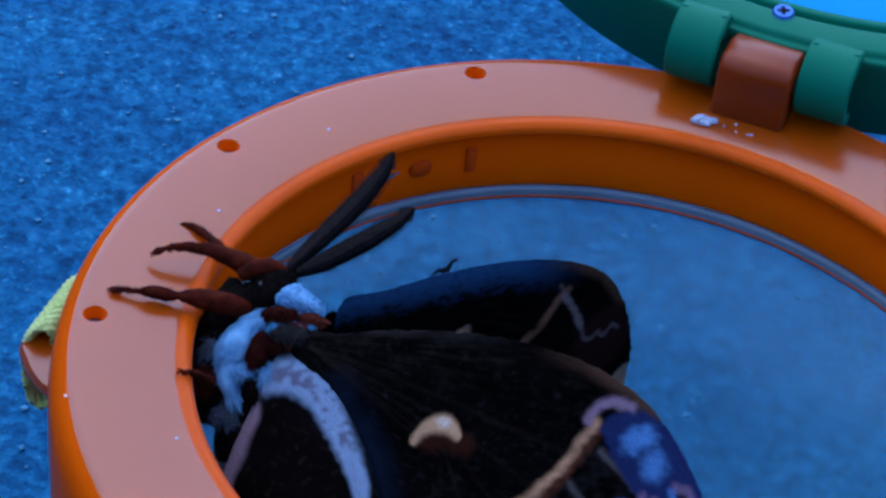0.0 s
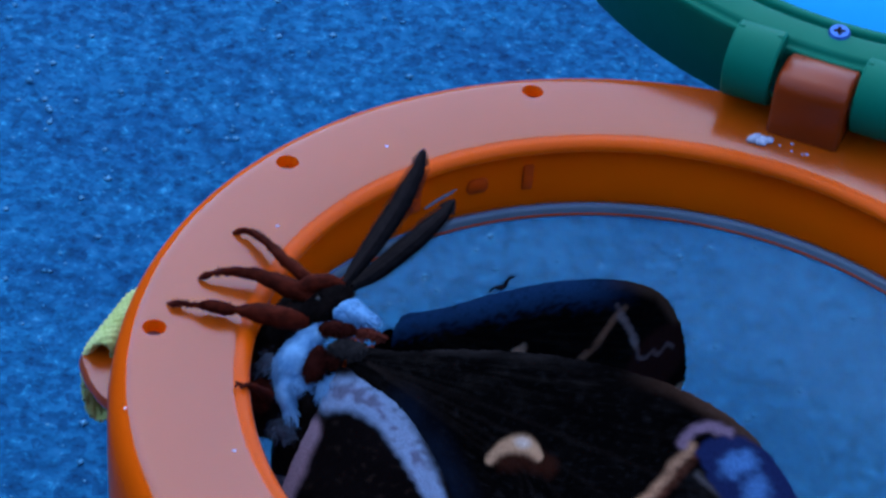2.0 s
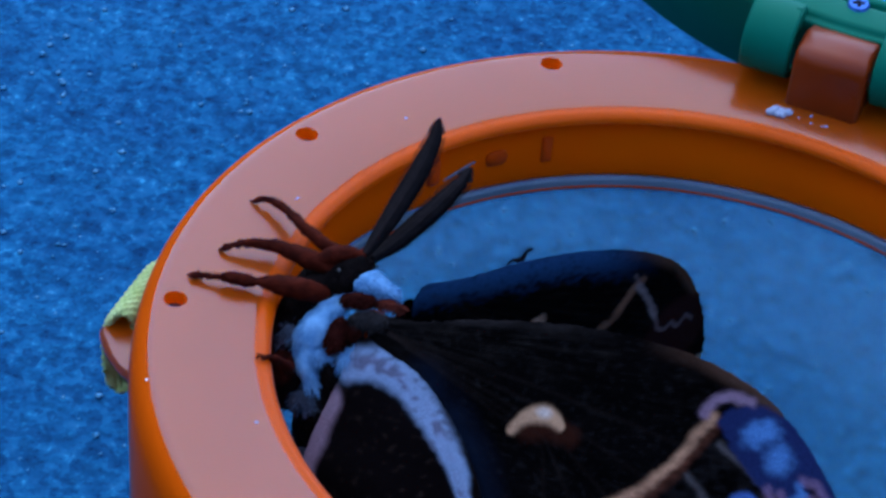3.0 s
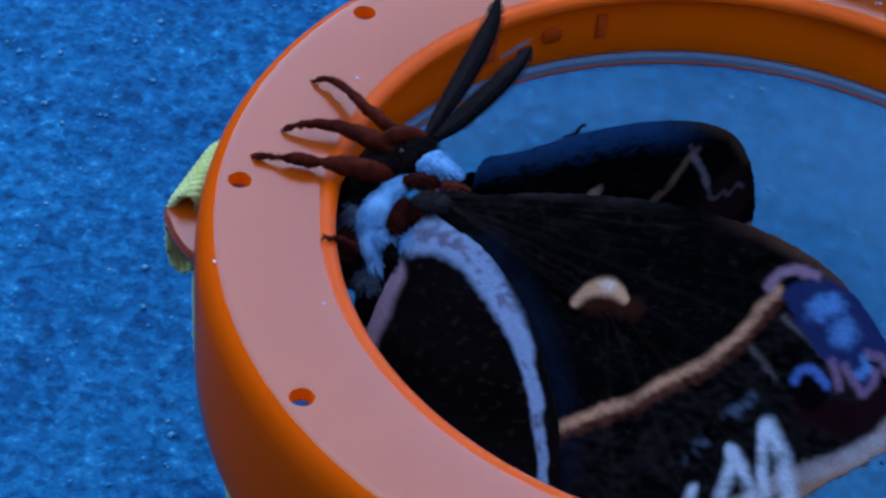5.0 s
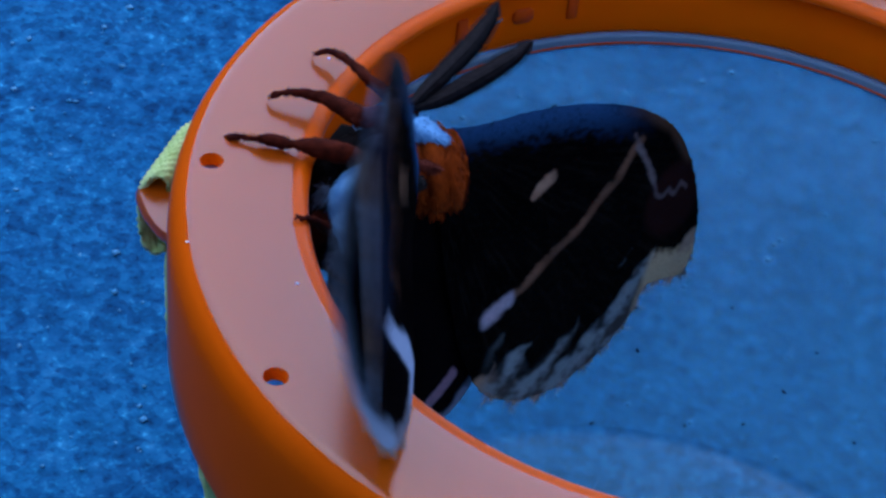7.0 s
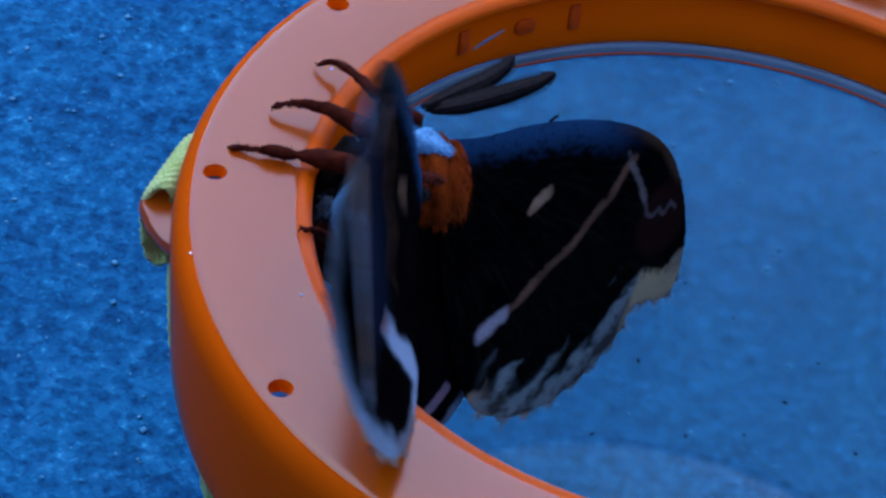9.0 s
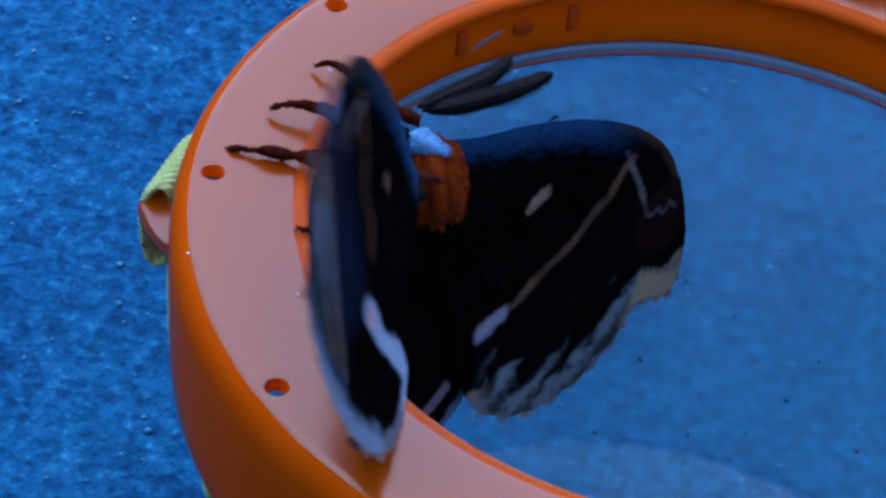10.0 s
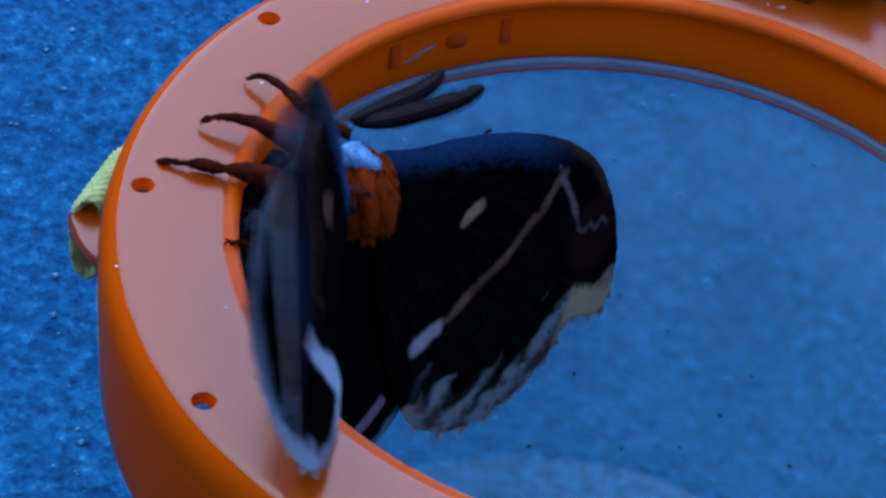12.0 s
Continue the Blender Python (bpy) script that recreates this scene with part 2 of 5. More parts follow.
def tube(bm, pts, radii, seg=10):
    """A tapered tube through points."""
    P = [Vector(p) for p in pts]
    fine, rad = [], []
    n = len(P)
    for i in range(n - 1):
        p0, p1, p2, p3 = P[max(i - 1, 0)], P[i], P[i + 1], P[min(i + 2, n - 1)]
        for k in range(5):
            t = k / 5
            fine.append(0.5 * (2 * p1 + (p2 - p0) * t + (2 * p0 - 5 * p1 + 4 * p2 - p3) * t * t + (3 * p1 - p0 - 3 * p2 + p3) * t ** 3))
            rad.append(radii[i] * (1 - t) + radii[i + 1] * t)
    fine.append(P[-1])
    rad.append(radii[-1])
    rings = []
    for i, p in enumerate(fine):
        d = (fine[min(i + 1, len(fine) - 1)] - fine[max(i - 1, 0)]).normalized()
        side = d.cross(Vector((0.13, 0.27, 0.95))).normalized()
        up = side.cross(d)
        rings.append([bm.verts.new(p + (side * math.cos(a) + up * math.sin(a)) * rad[i]) for a in (2 * math.pi * k / seg for k in range(seg))])
    for A, B in zip(rings, rings[1:]):
        for i in range(seg):
            bm.faces.new((A[i], A[(i + 1) % seg], B[(i + 1) % seg], B[i]))
    bm.faces.new(rings[0][::-1])
    bm.faces.new(rings[-1])


def hairs(rows, mat, parent, name="fur", label=""):
    """Thin tapering blades: rows of (root, direction, length, width)."""
    verts, faces = [], []
    for root, way, length, width in rows:
        side = way.cross(Vector((random.uniform(-1, 1), random.uniform(-1, 1), random.uniform(-1, 1)))).normalized() * width
        bend = Vector((random.uniform(-1, 1), random.uniform(-1, 1), random.uniform(-1, 1))) * length * 0.18
        k = len(verts)
        verts += [root - side, root + side, root + way * length * 0.55 + bend * 0.4 - side * 0.7,
                  root + way * length * 0.55 + bend * 0.4 + side * 0.7, root + way * length + bend]
        faces += [(k, k + 1, k + 3, k + 2), (k + 2, k + 3, k + 4)]
    return part_data(name, verts, faces, mat, parent, label, smooth=False)


def fur_on(centre, axes, turn, count, length, lean, keep=None, width=0.00008):
    """Hair roots spread over an ellipsoid."""
    rows = []
    while len(rows) < count:
        d = Vector((random.gauss(0, 1), random.gauss(0, 1), random.gauss(0, 1))).normalized()
        p = Vector((d.x * axes[0], d.y * axes[1], d.z * axes[2]))
        nrm = Vector((d.x / axes[0], d.y / axes[1], d.z / axes[2])).normalized()
        if turn is not None:
            p, nrm = turn @ p, turn @ nrm
        if keep is not None and not keep(p, nrm):
            continue
        way = (nrm + Vector(lean) + Vector((random.gauss(0, 0.25), random.gauss(0, 0.25), random.gauss(0, 0.25)))).normalized()
        rows.append((p + Vector(centre), way, length * random.uniform(0.6, 1.3), width))
    return rows


# ---- ground ----
def build_ground():
    near = [(-0.42 + 0.0035 * k) for k in range(270)]
    far_lo = [-400, -120, -40, -14, -5, -2, -1, -0.6]
    far_hi = [0.7, 1.0, 2, 5, 14, 40, 120, 400]
    xs = far_lo + near + far_hi
    verts = []
    for y in xs:
        for x in xs:
            inside = -0.42 <= x <= 0.53 and -0.42 <= y <= 0.53
            z = 0.0
            if inside:
                z = 0.0004 * noise.noise((x * 70, y * 70, 0)) + 0.0004 * noise.noise((x * 210, y * 210, 4)) - 0.0007
            verts.append((x, y, z))
    n = len(xs)
    faces = [(j * n + i, j * n + i + 1, (j + 1) * n + i + 1, (j + 1) * n + i) for j in range(n - 1) for i in range(n - 1)]
    ob = part_data("ground", verts, faces, CONCRETE)
    tagged(ob, "rough speckled blue-grey concrete ground", "ground", kind="structure")
    # loose pale grains
    verts, faces = [], []
    for k in range(3600):
        x, y = random.uniform(-0.32, 0.22), random.uniform(-0.10, 0.42)
        if math.hypot(x, y) < 0.062:
            continue
        r = random.choice((0.0003, 0.0004, 0.0005, 0.0007, 0.0009)) * random.uniform(0.7, 1.2)
        o = len(verts)
        for d in ((1, 0, 0), (0, 1, 0), (-1, 0, 0), (0, -1, 0), (0, 0, 0.3), (0, 0, -0.3)):
            verts.append((x + d[0] * r * random.uniform(0.6, 1.2), y + d[1] * r * random.uniform(0.6, 1.2), d[2] * r - 0.0003))
        for a, b_i in ((0, 1), (1, 2), (2, 3), (3, 0)):
            faces += [(o + a, o + b_i, o + 4), (o + b_i, o + a, o + 5)]
    ob = part_data("grit", verts, faces, GRITTY)
    tagged(ob, "pale grains of grit on the concrete", "grit", kind="stuff")


build_ground()


def build_sky_blocks():
    """Plain unseen walls around, added to block low sky light and darken reflections."""
    brown = fuzzy("sky_block_brown", (0.05, 0.032, 0.022), (0.075, 0.05, 0.034), 6.0)
    for name, at, size, label in (("sky_block_south", (0.7, -1.5, 0.45), (7.4, 0.2, 0.9), "unseen plain brown wall added behind to block sky light"),
                                  ("sky_block_west", (-3.1, 1.5, 0.6), (0.2, 6.2, 1.2), "unseen plain brown side wall added to block sky light"),
                                  ("sky_block_north", (0.7, 4.5, 0.5), (7.4, 0.2, 1.0), "unseen plain brown far wall added to block low sky light"),
                                  ("sky_block_east", (4.5, 1.5, 0.95), (0.2, 6.2, 1.9), "unseen plain brown right-hand wall added to block sky light")):
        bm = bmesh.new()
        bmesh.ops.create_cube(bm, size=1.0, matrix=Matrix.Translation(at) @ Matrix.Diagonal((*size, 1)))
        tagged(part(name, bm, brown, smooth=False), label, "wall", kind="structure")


build_sky_blocks()


# ---- the insect jar ----
HOLE0 = 112.6       # first air hole's bearing, ten of them 36 degrees apart
HINGE_AZ = 76.9


def build_jar():
    jar = new("bug_jar")
    tagged(jar, "orange-rimmed clear plastic bug jar with its green lid open", "bug jar")
    # rim: flat top, rounded shoulder running down into a satin skirt, steep inner lip
    prof = [(0.0691, -0.0240), (0.0694, -0.0250), (0.0705, -0.0250), (0.0709, -0.0240), (0.0711, -0.0180), (0.0714, -0.0110), (0.0715, -0.0062), (0.0715, -0.0045), (0.0713, -0.0031), (0.0710, -0.0020), (0.0705, -0.0011), (0.0699, -0.0005), (0.0692, -0.0002), (0.0686, 0.0), (0.0680, 0.0), (0.0558, 0.0), (0.0555, -0.0001), (0.0552, -0.0002), (0.0550, -0.0002), (0.0547, -0.0002),
            (0.0543, -0.0002), (0.0539, -0.0004), (0.0535, -0.0007), (0.0534, -0.0009), (0.0533, -0.0012), (0.0533, -0.0015), (0.0535, -0.0017),
            (0.0554, -0.0020), (0.0566, -0.0020), (0.0568, -0.0018), (0.0572, -0.0018), (0.0689, -0.0019), (0.0691, -0.0022)]
    bm = lathe([(r, z + HJ) for r, z in prof], 240)
    # skirt gets the shaded orange, shoulder and lip lighter copies of it
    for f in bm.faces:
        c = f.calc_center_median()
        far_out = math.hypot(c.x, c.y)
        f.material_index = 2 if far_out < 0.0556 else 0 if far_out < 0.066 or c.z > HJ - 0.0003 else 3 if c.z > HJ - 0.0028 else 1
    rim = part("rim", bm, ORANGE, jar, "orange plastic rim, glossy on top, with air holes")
    rim.data.materials.append(ORANGE_SIDE_SHADED)
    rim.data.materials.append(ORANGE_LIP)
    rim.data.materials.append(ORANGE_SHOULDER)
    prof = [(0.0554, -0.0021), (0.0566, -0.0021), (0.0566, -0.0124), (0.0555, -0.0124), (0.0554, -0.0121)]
    # inner wall: the light on it is put into a brighter orange
    part("inner_wall", lathe([(r, z + HJ) for r, z in prof], 200), ORANGE_MATT_LIT, jar, "matt orange inner wall of the rim, light put into its colour")
    cut = bmesh.new()
    for k in range(10):
        a = radians(HOLE0 + 36 * k)
        if abs((HOLE0 + 36 * k) % 360 - HINGE_AZ) < 5:
            continue
        bmesh.ops.create_cone(cut, cap_ends=True, segments=28, radius1=0.0010, radius2=0.0022, depth=0.008,
                              matrix=Matrix.Translation((0.0664 * math.cos(a), 0.0664 * math.sin(a), HJ)))
    # the cutter hands its brighter, lit orange on to the hole walls
    cutter = part("cutter", cut, ORANGE_MATT_LIT)
    mod = rim.modifiers.new("holes", "BOOLEAN")
    mod.operation, mod.object, mod.solver, mod.material_mode = "DIFFERENCE", cutter, "EXACT", "TRANSFER"
    dg = bpy.context.evaluated_depsgraph_get()
    me = bpy.data.meshes.new_from_object(rim.evaluated_get(dg))
    rim.modifiers.clear()
    rim.data = me
    me.set_sharp_from_angle(angle=radians(35))
    bpy.data.objects.remove(cutter)
    return jar, rim


def hinge_frame():
    """x points away from the rim's centre, y along the hinge, at the rim's top."""
    return Matrix.Translation((0, 0, HJ)) @ Matrix.Rotation(radians(HINGE_AZ), 4, "Z")


def build_jar_parts(jar):
    # clear container under the rim
    prof = [(0.0, 0.0015), (0.0545, 0.0015), (0.0568, 0.0040), (0.0570, HJ - 0.0030), (0.0558, HJ - 0.0030), (0.0557, 0.0050), (0.0535, 0.0034), (0.0, 0.0034)]
    bm = bmesh.new()
    steps = 128
    rings = [[bm.verts.new((r * math.cos(2 * math.pi * k / steps), r * math.sin(2 * math.pi * k / steps), z)) for r, z in prof[1:-1]] for k in range(steps)]
    lo, hi = bm.verts.new((0, 0, prof[0][1])), bm.verts.new((0, 0, prof[-1][1]))
    for k in range(steps):
        A, B = rings[k], rings[(k + 1) % steps]
        for i in range(len(A) - 1):
            bm.faces.new((A[i], B[i], B[i + 1], A[i + 1]))
        bm.faces.new((lo, B[0], A[0]))
        bm.faces.new((hi, A[-1], B[-1]))
    bmesh.ops.recalc_face_normals(bm, faces=bm.faces)
    for f in bm.faces:
        f.material_index = 1 if max(v.co.z for v in f.verts) < 0.0055 else 0
    ob = part("container", bm, CLEAR, jar, "clear scratched plastic container")
    ob.data.materials.append(CLEAR_FLOOR)
    ob.visible_shadow = False
    band = [(0.0546, HJ - 0.0126), (0.0555, HJ - 0.0125), (0.0555, HJ - 0.0145), (0.0549, HJ - 0.0147)]
    ob = part("container_edge", lathe(rounded(band, 0.0003), 160), FROST, jar, "cloudy grey plastic edge under the rim")
    # small ribs and slots on the inside of the rim
    for az, z, w, h, rnd in ((134.5, -0.0056, 0.0019, 0.0042, 0.0003), (123.7, -0.0060, 0.0034, 0.0026, 0.0012), (115.6, -0.0058, 0.0016, 0.0044, 0.0003)):
        m = Matrix.Translation((0, 0, HJ + z)) @ Matrix.Rotation(radians(az), 4, "Z") @ Matrix.Translation((0.0553, 0, -0.0012)) @ Matrix.Rotation(radians(90), 4, "Z")
        part("rib", extrude(rounded([(-w / 2, -h / 2), (w / 2, -h / 2), (w / 2, h / 2), (-w / 2, h / 2)], rnd, 5), -0.0004, 0.0003, m, 0.0001), ORANGE_DEEP, jar)
    bm = bmesh.new()
    slot = []
    for az, z in ((132.6, -0.0079), (131.0, -0.0073), (129.0, -0.0066), (127.2, -0.0060)):
        a = radians(az)
        slot.append(Vector((0.0553 * math.cos(a), 0.0553 * math.sin(a), HJ + z - 0.001)))
    tube(bm, slot, [0.00010, 0.00022, 0.00024, 0.00010], 6)
    part("scratch", bm, FROST, jar, "pale gouge in the orange inner wall")
    ring = [(0.0547, HJ - 0.0139), (0.0554, HJ - 0.0139), (0.0554, HJ - 0.0142), (0.0547, HJ - 0.0142)]
    part("edge_line", lathe(ring, 128), ORANGE_DEEP, jar, "thin rust line under the cloudy edge")
    # faint scratches on the clear wall
    for a0, z0, a1, z1 in ((79, 0.058, 47, 0.062), (74, 0.064, 58, 0.066), (96, 0.046, 84, 0.049)):
        bm = bmesh.new()
        pts = []
        for k in range(7):
            a = radians(a0 + (a1 - a0) * k / 6)
            pts.append(Vector((0.0556 * math.cos(a), 0.0556 * math.sin(a), z0 + (z1 - z0) * k / 6 + 0.0003 * math.sin(k * 2.1))))
        tube(bm, pts, [0.00002] + [0.00007] * 5 + [0.00002], 5)
        part("scratch", bm, SCRATCH, jar, "faint pale scratch in the clear wall")
    # hinge block on the rim, its shade put into a darker orange
    hf = hinge_frame()
    prof = [(0.0612, -0.0008), (0.0615, 0.0040), (0.0618, 0.0076), (0.0630, 0.0092), (0.0663, 0.0097), (0.0698, 0.0091), (0.0717, 0.0072), (0.0718, 0.0010), (0.0712, -0.0040), (0.0690, -0.0010)]
    part("hinge_block", extrude(rounded(prof, 0.0012), -0.0056, 0.0052, hf), ORANGE_THICK_SHADED, jar, "orange hinge block moulded on the rim")
    # strap lug on the rim's side
    lf = Matrix.Translation((0, 0, HJ)) @ Matrix.Rotation(radians(184.5), 4, "Z")
    flat = Matrix(((1, 0, 0, 0), (0, 0, 1, 0), (0, 1, 0, 0), (0, 0, 0, 1)))
    plan = [(0.0700, -0.0036), (0.0735, -0.0033), (0.0760, -0.0020), (0.0763, 0.0006), (0.0746, 0.0045), (0.0723, 0.0076), (0.0700, 0.0093)]
    lug = part("strap_lug", extrude(rounded(plan, 0.0010), -0.0083, -0.0065, lf @ flat), ORANGE, jar, "orange lug that holds the strap")
    lug.data.set_sharp_from_angle(angle=radians(45))


def build_lid(jar):
    tilt = 7.0
    hf = hinge_frame() @ Matrix.Translation((0.0700, 0, 0.0098)) @ Matrix.Rotation(radians(-tilt), 4, "Y") @ Matrix.Translation((0.0696, 0, 0))
    prof = [(0.0676, -0.0165), (0.0700, -0.0016), (0.0697, -0.0006), (0.0688, -0.0010), (0.0682, 0.0), (0.0636, 0.0), (0.0632, -0.0022), (0.0619, -0.0024),
            (0.0616, -0.0007), (0.0602, -0.0007), (0.0598, -0.0036), (0.0586, -0.0040), (0.0584, -0.0080), (0.0640, -0.0155)]
    lid = part("lid", lathe(rounded(prof, 0.0005, 2), 200), GREEN, jar, "open green plastic lid, inside up")
    lid.matrix_local = hf
    disc = [(0.0001, -0.0034), (0.0585, -0.0034), (0.0585, -0.0046), (0.0001, -0.0046)]
    part("lid_window", lathe(disc, 96), PANEL, lid, "pale blue glossy window panel")
    # screw with a cross slot
    inv = hf.inverted()
    p = inv @ Vector((0.0172, 0.0737, 0.1110))
    bm = bmesh.new()
    bmesh.ops.create_cone(bm, cap_ends=True, segments=24, radius1=0.0017, radius2=0.0014, depth=0.0004, matrix=Matrix.Translation((p.x, p.y, 0.0002)))
    part("screw", bm, STEEL, lid, "steel cross-head screw", smooth=False)
    for ang in (20, 110):
        bm = bmesh.new()
        bmesh.ops.create_cube(bm, size=1.0, matrix=Matrix.Translation((p.x, p.y, 0.00040)) @ Matrix.Rotation(radians(ang), 4, "Z") @ Matrix.Diagonal((0.0018, 0.0006, 0.00008, 1)))
        part("screw_slot", bm, DIRT, lid, smooth=False)
    # two knuckles, C-shaped, that clasp the hinge block
    base = hf.inverted() @ hinge_frame()
    for y0, y1 in ((-0.0138, -0.0062), (0.0062, 0.0135)):
        cx, cz, ro, ri = 0.0685, 0.0062, 0.0057, 0.0043
        outer = [(cx + ro * math.cos(radians(a)), cz + ro * math.sin(radians(a))) for a in range(70, 271, 10)]
        inner = [(cx + ri * math.cos(radians(a)), cz + ri * math.sin(radians(a))) for a in range(270, 69, -10)]
        ob = part("knuckle", extrude(outer + inner, y0, y1, base, 0.0003), GREEN, lid, "green hinge knuckle")
        ob.data.set_sharp_from_angle(angle=radians(40))
        for yy in (y0 + 0.0002, y1 - 0.0012):
            prof = [(0.0674, 0.0104), (0.0682, 0.0122), (0.0694, 0.0116), (0.0720, 0.0100), (0.0720, 0.0072), (0.0686, 0.0076)]
            part("knuckle_tab", extrude(rounded(prof, 0.0004), yy, yy + 0.0010, base, 0.0002), GREEN, lid)


def build_strap():
    """Woven webbing: a ribbon of crossing threads, looped over the lug."""
    strap = new("carry_strap")
    tagged(strap, "pale yellow-green woven webbing strap looped through the orange lug", "strap")
    lf = Matrix.Translation((0, 0, HJ)) @ Matrix.Rotation(radians(184.5), 4, "Z")

    def ribbon(path, y0, y1, name, skew=0.0):
        pts = []
        P = [Vector((x, 0, z)) for x, z in path]
        for i in range(len(P) - 1):
            p0, p1, p2, p3 = P[max(i - 1, 0)], P[i], P[i + 1], P[min(i + 2, len(P) - 1)]
            for k in range(8):
                t = k / 8
                pts.append(0.5 * (2 * p1 + (p2 - p0) * t + (2 * p0 - 5 * p1 + 4 * p2 - p3) * t * t + (3 * p1 - p0 - 3 * p2 + p3) * t ** 3))
        pts.append(P[-1])
        cols = 60
        verts, faces = [], []
        for side in (1, -1):
            for i, p in enumerate(pts):
                d = (pts[min(i + 1, len(pts) - 1)] - pts[max(i - 1, 0)]).normalized()
                nrm = d.cross(Vector((0, 1, 0)))
                for j in range(cols + 1):
                    f = j / cols
                    edge = min(1.0, min(f, 1 - f) * 14) ** 0.5
                    weave = 0.00034 * math.sin(i * 1.57) * math.sin(j * 1.0 + (i // 2) * 1.57)
                    v = p + nrm * side * (0.0005 * edge + weave) + Vector((-skew * (1 - f), y0 + (y1 - y0) * f, 0.4 * skew * (1 - f)))
                    verts.append(lf @ v)
        n, m2 = cols + 1, len(pts)
        for s in (0, 1):
            o = s * n * m2
            for i in range(m2 - 1):
                for j in range(cols):
                    q = (o + i * n + j, o + i * n + j + 1, o + (i + 1) * n + j + 1, o + (i + 1) * n + j)
                    faces.append(q if s == 0 else q[::-1])
        o = n * m2
        for i in range(m2 - 1):
            for j in (0, cols):
                faces.append((i * n + j, (i + 1) * n + j, o + (i + 1) * n + j, o + i * n + j))
        for i in (0, m2 - 1):
            for j in range(cols):
                faces.append((i * n + j, i * n + j + 1, o + i * n + j + 1, o + i * n + j))
        part_data(name, verts, faces, WEBBING, strap)

    ribbon([(0.0718, -0.0066), (0.0724, -0.0046), (0.0738, -0.0042), (0.0752, -0.0058), (0.0758, -0.0085), (0.0756, -0.0130), (0.0750, -0.0164), (0.0737, -0.0178), (0.0724, -0.0172)], -0.0105, -0.0002, "loop", 0.004)
    ribbon([(0.0714, -0.0176), (0.0716, -0.0215), (0.0714, -0.0260), (0.0708, -0.0350), (0.0680, -0.0500), (0.0640, -0.0700), (0.0640, -0.0985)], -0.0085, -0.0015, "loop_tail")


jar, rim = build_jar()
build_jar_parts(jar)
build_lid(jar)
build_strap()


def build_marks():
    """A blob of residue by the hinge, dust specks on the rim, dirt stuck to the container's wall."""
    bm = bmesh.new()
    m = hinge_frame()
    c = m @ Vector((0.0583, 0.0049, 0.0004))
    rnd = random.Random(5)
    for k in range(9):
        ball(bm, c + Vector((rnd.uniform(-0.0012, 0.0012), rnd.uniform(-0.0006, 0.0006), 0)), (rnd.uniform(0.0005, 0.0010), rnd.uniform(0.0004, 0.0007), rnd.uniform(0.0003, 0.0006)), Matrix.Rotation(rnd.uniform(0, 3), 3, "Z"), 16, 10, 0.25, 2.5)
    tagged(part("residue", bm, RESIDUE), "chalky white smear of residue on the orange rim", "residue")
    # small chips of it trail along the foot of the hinge block
    for k in range(5):
        bm = bmesh.new()
        q = m @ Vector((0.0590 + rnd.uniform(-0.0006, 0.0012), 0.0022 - 0.0011 * k + rnd.uniform(-0.0004, 0.0004), 0.0001))
        ball(bm, q, (rnd.uniform(0.0001, 0.0003), rnd.uniform(0.0001, 0.0003), 0.0001), None, 10, 6, 0.3, 2.0)
        tagged(part("residue_chip", bm, RESIDUE), "tiny chalky chip of residue on the orange rim", "residue chip", group="residue chips")
    for x, y in ((-0.0438, 0.0420), (-0.0550, 0.0198), (-0.0660, -0.0219), (-0.0509, -0.0262)):
        bm = bmesh.new()
        ball(bm, (x, y, HJ + 0.0001), (0.00022, 0.00018, 0.00012), None, 8, 6, 0.3)
        tagged(part("dust_speck", bm, DUST), "tiny white dust speck on the orange rim", "dust speck", group="dust specks")
    for az, z, ln, tw in ((70.5, 0.0221, 0.0009, 0.6), (56.4, 0.0193, 0.0007, 0.2), (95.8, 0.0231, 0.0010, 1.2), (101.4, 0.0060, 0.0008, -0.5), (85.7, 0.0081, 0.0006, 0.9), (102.5, 0.0259, 0.0005, 0.3), (81.8, 0.0358, 0.0004, 1.1), (66.5, 0.0329, 0.0004, 0.4), (90.5, 0.0410, 0.0004, -0.8), (76.0, 0.0120, 0.0005, 0.1)):
        a = radians(az)
        m = Matrix.Translation((0.0555 * math.cos(a), 0.0555 * math.sin(a), z)) @ Matrix.Rotation(a, 4, "Z")
        bm = bmesh.new()
        tube(bm, [m @ Vector((0, -ln / 2 * math.cos(tw), -ln / 2 * math.sin(tw))), m @ Vector((-0.0002, 0.0001, 0.0001)), m @ Vector((0, ln / 2 * math.cos(tw), ln / 2 * math.sin(tw)))], [0.00012, 0.00024, 0.00010], 6)
        tagged(part("dirt_fleck", bm, DIRT), "dark dirt fleck stuck to the clear plastic wall", "dirt fleck", group="dirt flecks")
    # a crooked dark bristle on the wall
    a = radians(BRISTLE[0])
    m = Matrix.Translation((0.0552 * math.cos(a), 0.0552 * math.sin(a), BRISTLE[1])) @ Matrix.Rotation(a, 4, "Z")
    bm = bmesh.new()
    tube(bm, [m @ Vector(p) for p in ((0, 0.0019, -0.0008), (-0.0002, 0.0012, 0.0001), (-0.0003, 0.0003, 0.0), (-0.0002, -0.0004, 0.0002), (0, -0.0010, 0.0012), (0, -0.0018, 0.0016))],
         [0.00012, 0.00018, 0.00044, 0.00038, 0.00020, 0.00028], 8)
    tagged(part("bristle", bm, DIRT), "crooked dark bristle stuck to the clear plastic wall", "bristle")


BRISTLE = (117.7, 0.0729)
build_marks()


